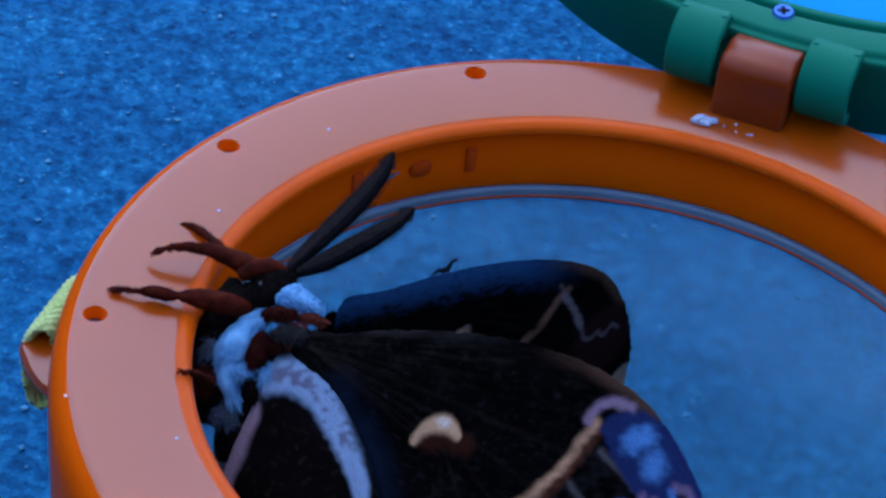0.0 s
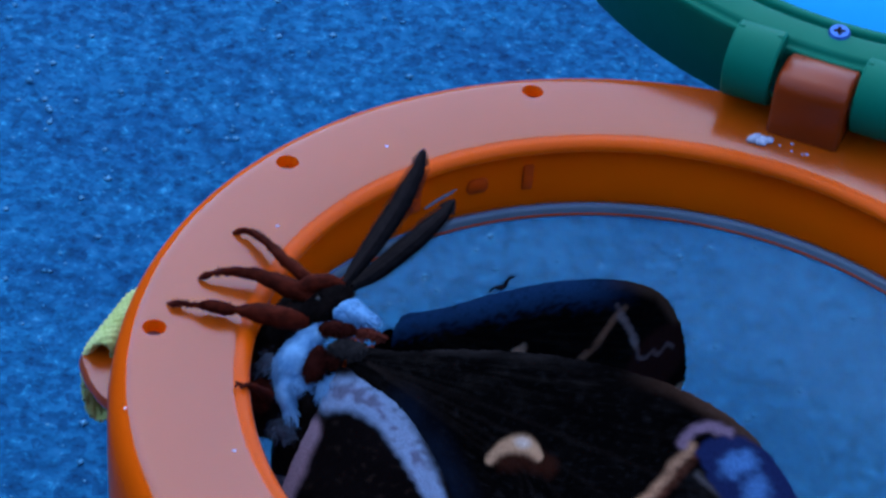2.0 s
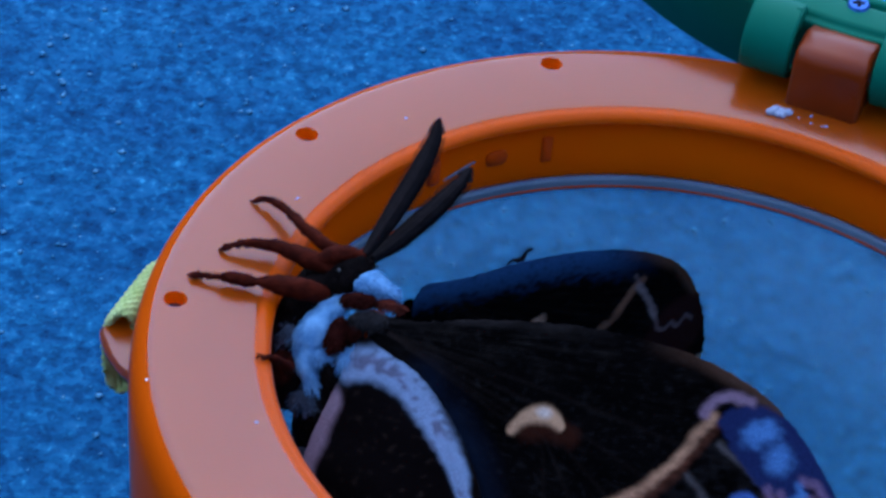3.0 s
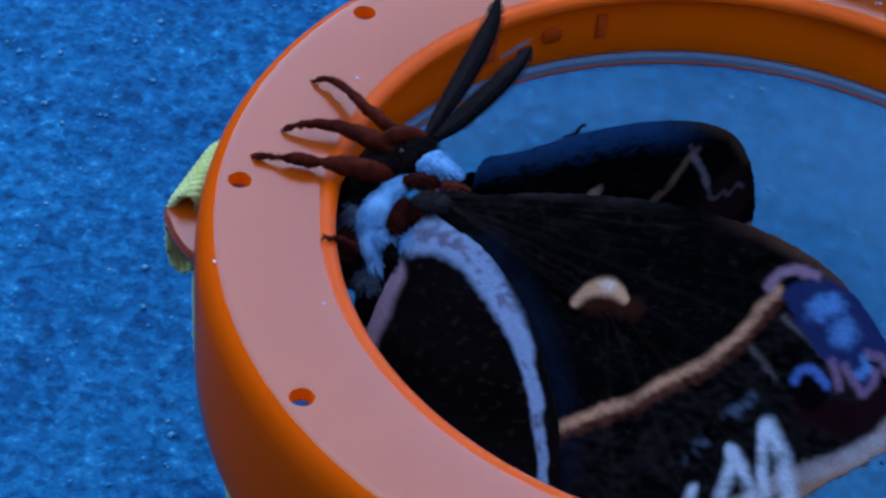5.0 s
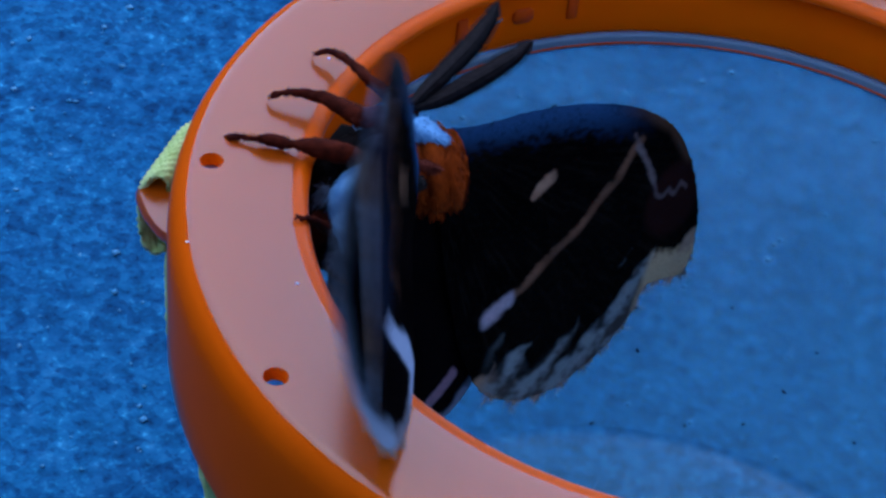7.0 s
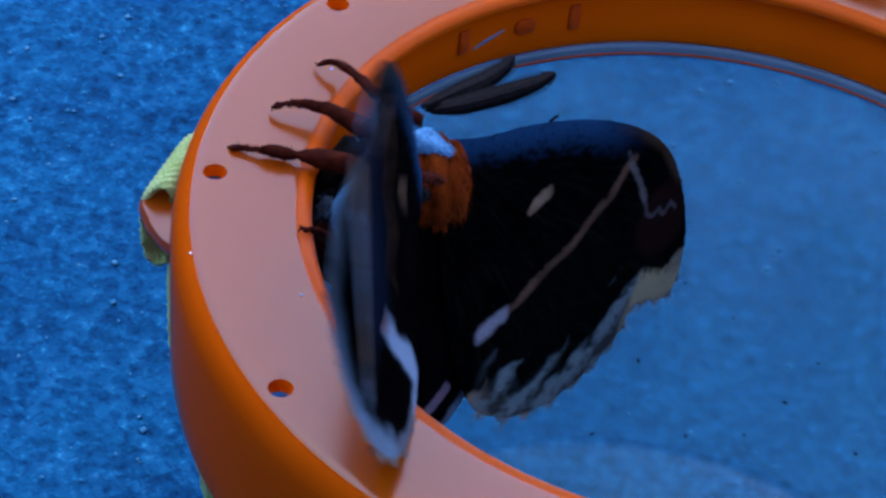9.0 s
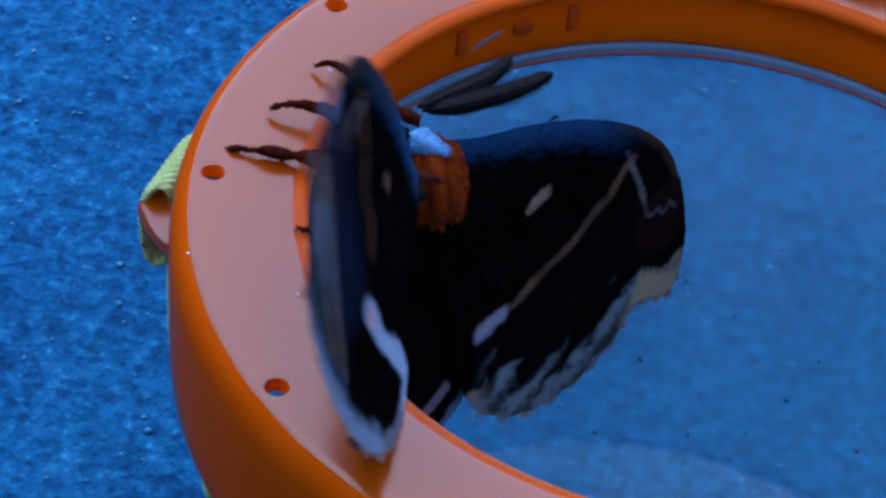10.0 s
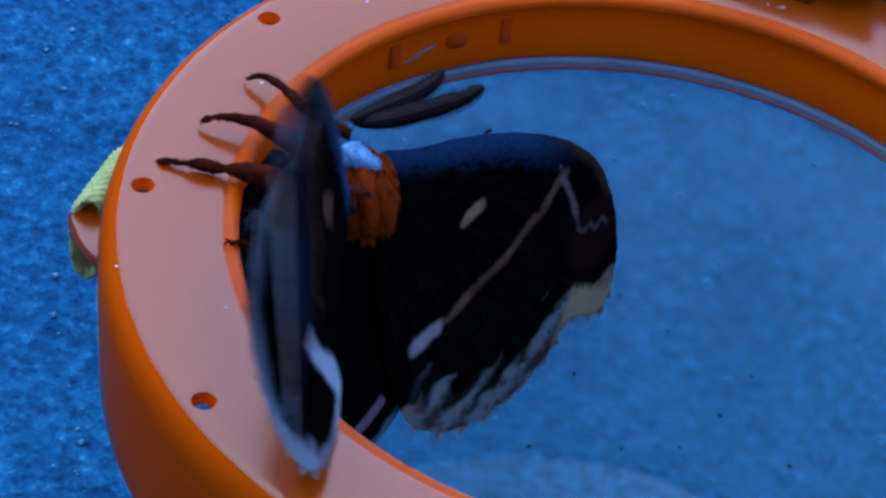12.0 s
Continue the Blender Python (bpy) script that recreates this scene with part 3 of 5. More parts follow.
# ---- the moth ----
# Its own space: origin at the base of the near wings, millimetres below are scaled by MM.
MOTH = pose(-0.04099, -0.00077, 0.10028, 48.359, -5.736, 9.264)
MM = 0.001
WL = 0.0614         # length unit of the wing pattern, base to tip


def mm(x, y, z):
    return Vector((x * MM, y * MM, z * MM))


def seg_dist(P, line):
    """Distance of the points P (n, 2) to a polyline."""
    best = np.full(len(P), 9.0)
    for a, b in zip(line, line[1:]):
        a, b = np.array(a), np.array(b)
        d = b - a
        t = np.clip(((P - a) @ d) / (d @ d), 0, 1)
        best = np.minimum(best, np.hypot(*(P - a - t[:, None] * d).T))
    return best


def inside(P, poly):
    x, y = P[:, 0], P[:, 1]
    res = np.zeros(len(P), bool)
    for (x0, y0), (x1, y1) in zip(poly, poly[1:] + poly[:1]):
        hit = (y0 > y) != (y1 > y)
        res ^= hit & (x < (x1 - x0) * (y - y0) / (y1 - y0 + 1e-12) + x0)
    return res


def smooth(e0, e1, x):
    t = np.clip((x - e0) / (e1 - e0), 0, 1)
    return t * t * (3 - 2 * t)


def spline(points, per=12, closed=True):
    P = np.array(points, float)
    n = len(P)
    out = []
    for i in range(n if closed else n - 1):
        if closed:
            p0, p1, p2, p3 = P[i - 1], P[i], P[(i + 1) % n], P[(i + 2) % n]
        else:
            p0, p1, p2, p3 = P[max(i - 1, 0)], P[i], P[i + 1], P[min(i + 2, n - 1)]
        for k in range(per):
            t = k / per
            out.append(0.5 * (2 * p1 + (p2 - p0) * t + (2 * p0 - 5 * p1 + 4 * p2 - p3) * t * t + (3 * p1 - p0 - 3 * p2 + p3) * t ** 3))
    if not closed:
        out.append(P[-1])
    return np.array(out)


FORE = [(0, -0.03), (0.02, 0.0), (0.12, 0.008), (0.23, 0.030), (0.36, 0.050), (0.49, 0.060), (0.62, 0.058), (0.75, 0.043), (0.88, 0.005), (0.965, -0.045),
        (1.04, -0.112), (1.10, -0.185), (1.135, -0.255), (1.125, -0.32), (1.06, -0.380), (0.985, -0.44), (0.905, -0.515), (0.815, -0.59), (0.70, -0.655), (0.57, -0.685),
        (0.43, -0.66), (0.30, -0.54), (0.17, -0.36), (0.07, -0.19), (0.01, -0.08)]
MARGIN = [(1.115, -0.31), (1.06, -0.380), (0.985, -0.44), (0.905, -0.515), (0.815, -0.59), (0.70, -0.655), (0.57, -0.685), (0.43, -0.66)]
FAR_FORE = FORE[:12] + [(1.140, -0.26), (1.160, -0.345), (1.140, -0.402), (1.06, -0.412), (0.990, -0.432), (0.968, -0.50), (0.905, -0.575), (0.820, -0.638), (0.70, -0.688), (0.57, -0.698)] + FORE[20:]
FAR_MARGIN = FAR_FORE[13:23]
LINE = [(0.768, -0.034), (0.752, -0.057), (0.718, -0.125), (0.670, -0.190), (0.625, -0.245), (0.579, -0.292), (0.520, -0.345), (0.466, -0.40), (0.385, -0.455)]
HIND = [(0.0, -0.05), (0.06, -0.07), (0.14, -0.10), (0.22, -0.16), (0.295, -0.242), (0.36, -0.35), (0.405, -0.45), (0.43, -0.56), (0.42, -0.65), (0.36, -0.73),
        (0.27, -0.785), (0.15, -0.80), (0.03, -0.77), (-0.06, -0.69), (-0.10, -0.58), (-0.10, -0.43), (-0.07, -0.27), (-0.03, -0.13)]
HIND_MARGIN = [(0.43, -0.60), (0.42, -0.65), (0.36, -0.73), (0.27, -0.785), (0.15, -0.80), (0.03, -0.77), (-0.06, -0.69), (-0.10, -0.58)]


def grain(P, scale, seed):
    return np.array([noise.noise((x * scale * 0.6, y * scale, seed)) for x, y in P])


def lay(col, mask, rgb):
    return col * (1 - mask[:, None]) + np.array(rgb) * mask[:, None]


def soft(P, line, w0, w1):
    """1 on the line, falling to 0 between the distances w0 and w1."""
    return 1 - smooth(w0, w1, seg_dist(P, line))


def wing_streaks(P):
    """Fine streaks that fan out from the wing's root."""
    ang = np.arctan2(P[:, 1] + 0.02, P[:, 0] + 0.05)
    rad = np.hypot(P[:, 0] + 0.05, P[:, 1] + 0.02)
    return rad, np.array([noise.noise((a * 46, r * 7, 17.0)) + 0.6 * noise.noise((a * 110, r * 16, 19.0)) for a, r in zip(ang, rad)])


def fore_under(P):
    """The forewing's underside: black-brown with grey streaks, cream moon, sagging tan line, blue tip, white drops, pale margin."""
    g1, g2, g3 = grain(P, 26, 1.0), grain(P, 75, 2.0), grain(P, 9, 3.0)
    x, y = P[:, 0], P[:, 1]
    wob = P + np.stack([g1, g2], 1) * 0.006
    col = np.tile(np.array((0.0011, 0.0010, 0.0013)), (len(P), 1)) * (1 + 0.6 * g3[:, None])
    rad, streak = wing_streaks(P)
    costa = np.abs(y - np.interp(x, [0, .23, .49, .75, .88, 1.0], [0, .03, .06, .043, .005, -.08]))
    near_costa = 1 - smooth(0.01, 0.13, costa)
    # scales: fine grey specks and streaks, browner along the front edge
    col = lay(col, smooth(0.15, 0.7, g2) * 0.10, (0.026, 0.026, 0.030))
    col = lay(col, smooth(0.2, 0.7, grain(P, 140, 7.0)) * 0.12, (0.030, 0.030, 0.033))
    col = lay(col, smooth(-0.1, 0.8, 0.55 * streak + 0.6 * g1 + 0.4 * g2) * (0.14 + 0.30 * near_costa) * smooth(0.05, 0.25, rad) * (1 - 0.6 * smooth(0.5, 0.8, x)), (0.017, 0.0145, 0.014))
    col = lay(col, near_costa * (1 - smooth(0.2, 0.75, x)) * (0.14 + 0.35 * streak).clip(0.0, 0.6), (0.018, 0.0155, 0.015))
    col = lay(col, (1 - smooth(0.0, 0.022, costa)) * (1 - smooth(0.3, 0.7, x)) * (0.3 + 0.4 * g1).clip(0, 0.6), (0.026, 0.023, 0.024))
    # blue veil beside the hindwing
    veil = seg_dist(P, [(0.155, -0.115), (0.235, -0.185), (0.305, -0.265), (0.365, -0.375), (0.415, -0.52)])
    col = lay(col, (1 - smooth(0.0, 0.08, veil + 0.012 * g1)) * (0.6 + 0.5 * g1).clip(0, 0.9), (0.004, 0.0085, 0.020))
    # veins
    for end in ((1.10, -0.2), (1.05, -0.36), (0.9, -0.48), (0.75, -0.58), (0.58, -0.66)):
        col = lay(col, soft(P, [(0.05, -0.03), (0.45, -0.06 + 0.25 * (end[1] + 0.1)), end], 0.002, 0.007) * 0.12, (0.022, 0.016, 0.015))
    # brown-grey field beyond the line
    beyond = smooth(0, 0.06, x - np.interp(-y, [0.04, 0.117, 0.182, 0.291, 0.399, 0.443], [0.822, 0.778, 0.743, 0.619, 0.46, 0.393]))
    col = lay(col, beyond * (0.22 + 0.40 * g2 + 0.35 * g1).clip(0, 0.8), (0.011, 0.0105, 0.012))
    col = lay(col, soft(wob, [(0.928, -0.291), (1.014, -0.301), (1.077, -0.265), (1.107, -0.241)], 0.02, 0.05) * 0.8, (0.008, 0.0022, 0.004))
    # pale margin: bluish white inside, tan outward
    inner = [(0.70, -0.585), (0.80, -0.53), (0.89, -0.457), (0.931, -0.428), (0.984, -0.40), (1.03, -0.37), (1.091, -0.323), (1.124, -0.26), (1.119, -0.228)]
    dm = seg_dist(wob, MARGIN)
    col = lay(col, (1 - smooth(0.012, 0.040, dm + 0.012 * g1)) * 0.9, (0.19, 0.125, 0.095))
    col = lay(col, soft(wob, inner, 0.008, 0.030) * (0.75 + 0.5 * g1).clip(0.1, 1), (0.21, 0.21, 0.23))
    # white-blue drops that open towards the margin
    for drop, w in (([(0.838, -0.345), (0.848, -0.41), (0.868, -0.482)], 0.016), ([(0.846, -0.345), (0.891, -0.40), (0.928, -0.493)], 0.024),
                    ([(0.782, -0.412), (0.784, -0.451), (0.776, -0.515)], 0.018), ([(0.784, -0.412), (0.809, -0.44), (0.849, -0.505)], 0.020),
                    ([(0.716, -0.505), (0.706, -0.56)], 0.016)):
        col = lay(col, soft(wob, drop, w * 0.1, w * 1.3) * (0.85 + 0.7 * g1 + 0.3 * g2).clip(0.1, 1), (0.27, 0.36, 0.46))
    col = lay(col, soft(wob, [(0.80, -0.295), (0.767, -0.337), (0.73, -0.384), (0.69, -0.44)], 0.002, 0.024) * (0.15 + 0.9 * g1 + 0.4 * g2).clip(0, 0.5), (0.05, 0.085, 0.14))
    for thread in ([(0.778, -0.195), (0.81, -0.218), (0.841, -0.248)], [(0.835, -0.121), (0.897, -0.158), (0.946, -0.189)]):
        col = lay(col, soft(wob, thread, 0.0, 0.012) * (0.5 + 0.5 * g1).clip(0, 0.7), (0.07, 0.065, 0.07))
    # tan line, pale on its upper side and rusty below
    run = [(0.375, -0.462), (0.393, -0.443), (0.460, -0.399), (0.544, -0.352), (0.619, -0.291), (0.694, -0.238), (0.743, -0.182), (0.778, -0.117), (0.810, -0.070)]
    below = [(u + 0.010, v - 0.012) for u, v in run]
    col = lay(col, soft(wob, below, 0.004, 0.024) * (0.65 + 0.5 * g2 + 0.3 * g1).clip(0, 1), (0.065, 0.022, 0.014))
    col = lay(col, soft(wob, run, 0.001, 0.019) * (0.95 + 0.45 * g1 + 0.4 * g2).clip(0.25, 1), (0.30, 0.165, 0.100))
    # moon: a cream bow, brighter in the middle, with a red-brown shade under it
    col = lay(col, soft(wob, [(0.408, -0.173), (0.453, -0.160), (0.51, -0.167)], 0.006, 0.036) * 0.7, (0.030, 0.009, 0.006))
    bow = [(0.372, -0.180), (0.382, -0.163), (0.400, -0.146), (0.425, -0.134), (0.452, -0.133), (0.474, -0.142), (0.486, -0.152)]
    d = seg_dist(P + np.stack([g2, g1], 1) * 0.003, bow)
    half = np.interp(x, [0.365, 0.385, 0.41, 0.44, 0.47, 0.50], [0.008, 0.013, 0.019, 0.022, 0.017, 0.007])
    col = lay(col, 1 - smooth(half * 0.35, half * 1.35, d), (0.36, 0.215, 0.13))
    col = lay(col, (1 - smooth(half * 0.1, half * 0.85, np.hypot((x - 0.443) * 0.55, y + 0.130))) * 0.9, (0.44, 0.38, 0.34))
    # tip: navy patch with blue spots, lilac edge and teeth, black eye under a blue crescent
    col = lay(col, (1 - smooth(0.0, 0.035, costa)) * smooth(0.6, 0.85, x) * 0.55, (0.085, 0.045, 0.032))
    blue = [(0.825, -0.078), (0.850, -0.050), (0.905, -0.034), (1.001, -0.062), (1.044, -0.110), (1.095, -0.188), (1.075, -0.192), (1.039, -0.152), (1.021, -0.165), (1.045, -0.204), (1.031, -0.235),
            (1.001, -0.208), (0.976, -0.191), (0.954, -0.196), (0.926, -0.177), (0.881, -0.139)]
    ins = inside(wob, blue)
    edge = seg_dist(wob, blue + blue[:1])
    col = lay(col, np.where(ins, 1.0, 1 - smooth(0.0, 0.012, edge)), (0.009, 0.016, 0.062))
    for u, v, r in ((0.905, -0.092, 0.040), (0.965, -0.130, 0.046), (0.935, -0.075, 0.034), (1.03, -0.180, 0.026), (1.015, -0.205, 0.022)):
        col = lay(col, ins * (1 - smooth(r * 0.2, r, np.hypot(x - u, y - v) + 0.010 * g2)) * 0.85, (0.050, 0.150, 0.36))
    col = lay(col, soft(wob, [(0.790, -0.068), (0.807, -0.036), (0.840, -0.021), (0.884, -0.027)], 0.002, 0.018) * 0.85, (0.17, 0.115, 0.17))
    for tooth in ([(0.953, -0.191), (0.97, -0.215), (0.981, -0.241)], [(0.983, -0.195), (1.012, -0.228), (1.033, -0.243), (1.046, -0.221), (1.045, -0.193)],
                  [(1.023, -0.161), (1.048, -0.164), (1.078, -0.194), (1.10, -0.198)]):
        col = lay(col, soft(wob, tooth, 0.001, 0.016) * 0.7, (0.14, 0.09, 0.16))
    col = lay(col, 1 - smooth(0.030, 0.046, np.hypot(x - 0.921, y + 0.259)), (0.0014, 0.0012, 0.0018))
    col = lay(col, soft(wob, [(0.881, -0.245), (0.888, -0.225), (0.904, -0.213), (0.929, -0.219), (0.952, -0.240)], 0.002, 0.017) * 0.9, (0.035, 0.085, 0.27))
    return np.clip(col, 0.0005, 1)


def fore_pattern(P, ventral, margin=MARGIN, toothed=0.75, line=0.014):
    """Colours of the forewing's upper side: dark ground, tan moon and line, brown tip, pale toothed margin."""
    if ventral:
        return fore_under(P)
    g1, g2, g3 = grain(P, 26, 1.0), grain(P, 75, 2.0), grain(P, 9, 3.0)
    col = np.tile(np.array((0.0011, 0.0009, 0.0011)), (len(P), 1)) * (1 + 0.6 * g3[:, None])
    col = lay(col, smooth(0.15, 0.7, g2) * 0.05, (0.028, 0.028, 0.031))
    col = lay(col, smooth(0.2, 0.7, grain(P, 140, 7.0)) * 0.06, (0.032, 0.032, 0.034))
    rad, streak = wing_streaks(P)
    col = lay(col, smooth(0.05, 0.75, streak) * 0.2 * smooth(0.05, 0.25, rad), (0.017, 0.0145, 0.014))
    wob = P + np.stack([g1, g2], 1) * 0.006
    costa = np.abs(P[:, 1] - np.interp(P[:, 0], [0, .23, .49, .75, .88, 1.0], [0, .03, .06, .043, .005, -.08]))
    col = lay(col, (1 - smooth(0.0, 0.095, costa + 0.03 * g2 + 0.02 * g1)) * (1 - smooth(0.5, 0.85, P[:, 0])) * (0.9 + 0.5 * g2 + 0.3 * g1).clip(0.2, 1), (0.016, 0.056, 0.140))
    col = lay(col, (1 - smooth(0.0, 0.035, costa)) * smooth(0.6, 0.85, P[:, 0]) * 0.6, (0.0949, 0.0476, 0.0306))
    # veins
    for end in ((1.10, -0.2), (1.05, -0.36), (0.9, -0.48), (0.75, -0.58), (0.58, -0.66)):
        col = lay(col, soft(P, [(0.05, -0.03), (0.45, -0.06 + 0.25 * (end[1] + 0.1)), end], 0.002, 0.007) * 0.06, (0.0219, 0.0157, 0.0153))
    # band beyond the line, slightly browner
    beyond = smooth(0, 0.05, (P[:, 0] - np.interp(-P[:, 1], [0.04, 0.105, 0.212, 0.305, 0.40, 0.455], [0.812, 0.793, 0.679, 0.572, 0.466, 0.385])))
    col = lay(col, beyond * (0.3 + 0.3 * g2.clip(-1, 1)).clip(0, 1) * 0.2, (0.014, 0.0135, 0.014))
    # pale margin with teeth
    dm = seg_dist(wob, margin)
    lobe = 0.030 * smooth(0.9, 1.02, P[:, 0])
    col = lay(col, (1 - smooth(0.030 + lobe, 0.048 + lobe, dm + 0.012 * g1)) * 0.95, (0.25, 0.165, 0.115))
    along = P[:, 0] * 0.86 + P[:, 1] * 0.50
    teeth = np.abs(((along * 11.5) % 1.0) - 0.5) * 2
    reach = 0.05 + 0.03 * smooth(0.2, 0.8, teeth) + 0.05 * np.clip(g1 + 0.4 * g3, -0.6, 1)
    zone = (P[:, 0] < 0.97) & (P[:, 0] > 0.45)
    col = lay(col, (1 - smooth(reach - 0.02, reach, dm + 0.01 * g2)) * zone * toothed, (0.1898, 0.1288, 0.0969))
    # tan line, ending in a pale lilac spot
    col = lay(col, (1 - smooth(line * 0.2, line * 1.5, seg_dist(wob, LINE) + 0.004 * g2)) * (0.9 + 0.5 * g1).clip(0.2, 1), (0.11, 0.054, 0.034))
    col = lay(col, soft(wob, [(0.43, -0.43), (0.37, -0.475)], 0.010, 0.032) * 0.95, (0.25, 0.21, 0.25))
    # moon
    shape = [(0.396, -0.172), (0.420, -0.150), (0.448, -0.126)]
    half = np.interp(P[:, 0] + P[:, 1], [0.22, 0.27, 0.33], [0.009, 0.020, 0.023])
    col = lay(col, (1 - smooth(half * 0.5, half * 1.2, seg_dist(wob, shape))) * (0.85 + 0.5 * g1).clip(0.3, 1), (0.24, 0.135, 0.09))
    # brown tip with a pale zigzag
    col = lay(col, (1 - smooth(0.09, 0.13, np.hypot(P[:, 0] - 0.99, (P[:, 1] + 0.19) * 1.1))) * 0.7, (0.0204, 0.0067, 0.0071))
    zig = [(0.735, -0.020), (0.765, -0.048), (0.80, -0.075), (0.845, -0.112), (0.875, -0.140), (0.905, -0.178), (0.932, -0.185), (0.955, -0.165), (0.985, -0.178), (1.0, -0.150), (1.03, -0.160)]
    col = lay(col, soft(wob, zig, 0.001, 0.012) * (0.6 + 0.5 * g1).clip(0.1, 0.9), (0.12, 0.085, 0.085))
    col = lay(col, soft(wob, zig[1:5], 0.003, 0.015) * 0.7, (0.13, 0.10, 0.10))
    return np.clip(col, 0.0005, 1)


def far_fore_pattern(P, ventral):
    """The far forewing: a cream lobe by the tip, then frosted toothed patches along the margin."""
    col = fore_pattern(P, ventral, FAR_MARGIN, 0.5, 0.015)
    g1, g2 = grain(P, 22, 8.0), grain(P, 70, 9.0)
    dm = seg_dist(P + np.stack([g2, g1], 1) * 0.008, FAR_MARGIN[2:])
    along = P[:, 0] * 0.80 - P[:, 1] * 0.60
    tooth = np.abs(((along * 9.0 + 0.3 * g1) % 1.0) - 0.5) * 2
    mask = (1 - smooth(0.03, 0.085, dm - 0.085 * tooth + 0.02 * g2)) * (P[:, 0] < 0.985) * smooth(0.40, 0.50, P[:, 0])
    col = lay(col, mask * 0.9, (0.022, 0.025, 0.028))
    col = lay(col, mask * smooth(-0.5, 0.5, g1 + 0.5 * g2 + 0.9 * tooth - 0.5) * 0.85, (0.17, 0.20, 0.21))
    lobe = smooth(0.95, 0.99, P[:, 0] + 0.01 * g1) * smooth(0.315, 0.350, -P[:, 1] + 0.02 * g2)
    col = lay(col, lobe * (0.85 + 0.3 * g1).clip(0, 1), (0.40, 0.28, 0.16))
    return np.clip(col, 0.0005, 1)


def far_hind_pattern(P, ventral):
    return hind_pattern(P, ventral, False)


def hind_pattern(P, ventral, banded=True):
    g1, g2, g3 = grain(P, 26, 11.0), grain(P, 75, 12.0), grain(P, 9, 13.0)
    col = np.tile(np.array((0.0029, 0.0021, 0.0026) if ventral else (0.0016, 0.0012, 0.0016)), (len(P), 1)) * (1 + 0.5 * g3[:, None])
    col = lay(col, smooth(0.2, 0.6, g2) * (0.3 if ventral else 0.06), (0.030, 0.020, 0.016))
    wob = P + np.stack([g1, g2], 1) * 0.006
    dm = seg_dist(wob, HIND_MARGIN)
    col = lay(col, 1 - smooth(0.012, 0.035, dm + 0.02 * g1), (0.11, 0.115, 0.15))
    if ventral:
        lead = seg_dist(wob, [(-0.02, -0.115), (0.05, -0.10), (0.125, -0.125), (0.205, -0.195), (0.275, -0.275), (0.335, -0.385), (0.385, -0.52), (0.40, -0.62)])
        wide = np.interp(-P[:, 1], [0.1, 0.2, 0.35, 0.6], [0.046, 0.036, 0.019, 0.012])
        col = lay(col, (1 - smooth(wide * 0.45, wide * 1.15, lead + 0.006 * g1)) * (0.95 + 0.3 * g1).clip(0.5, 1), (0.16, 0.24, 0.38))
        col = lay(col, (1 - smooth(wide * 0.2, wide * 0.5, lead)) * smooth(-0.2, 0.5, g1 + 0.5 * g2) * 0.75, (0.12, 0.13, 0.22))
        col = lay(col, (1 - smooth(wide * 0.6, wide * 1.1, lead)) * smooth(0.1, 0.5, g1 + 0.8 * g2) * 0.6, (0.06, 0.065, 0.10))
        inner = seg_dist(wob, [(-0.06, -0.20), (-0.09, -0.34), (-0.10, -0.50)])
        col = lay(col, (1 - smooth(0.028, 0.055, inner)) * 0.9, (0.219, 0.1568, 0.204))
    elif banded:
        # pale crescent over the dark lobe, frosted outer and front edge, lilac spot
        arc = seg_dist(wob, [(0.12, -0.50), (0.04, -0.515), (-0.05, -0.505), (-0.10, -0.53), (-0.11, -0.60)])
        col = lay(col, (1 - smooth(0.016, 0.040, arc + 0.012 * g1)) * 0.95, (0.22, 0.28, 0.40))
        col = lay(col, 1 - smooth(0.012, 0.034, np.hypot(P[:, 0] - 0.105, P[:, 1] + 0.505)), (0.36, 0.22, 0.26))
        rim_edge = seg_dist(wob, [(0.16, -0.10), (0.24, -0.18), (0.31, -0.27), (0.37, -0.36), (0.41, -0.46), (0.43, -0.56)] + HIND_MARGIN[:6])
        wide = np.interp(-P[:, 1], [0.1, 0.35, 0.5, 0.62, 0.8], [0.022, 0.034, 0.065, 0.075, 0.045])
        frost = (1 - smooth(wide * 0.5, wide * 1.2, rim_edge + 0.02 * g1)) * (0.75 + 0.5 * g3 + 0.4 * g1).clip(0.15, 1)
        col = lay(col, frost * 0.9, (0.15, 0.21, 0.30))
    else:
        col = lay(col, 1 - smooth(0.010, 0.022, seg_dist(wob, [(0.33, -0.62), (0.25, -0.72), (0.20, -0.76)])), (0.1606, 0.0952, 0.1224))
    return np.clip(col, 0.0005, 1)


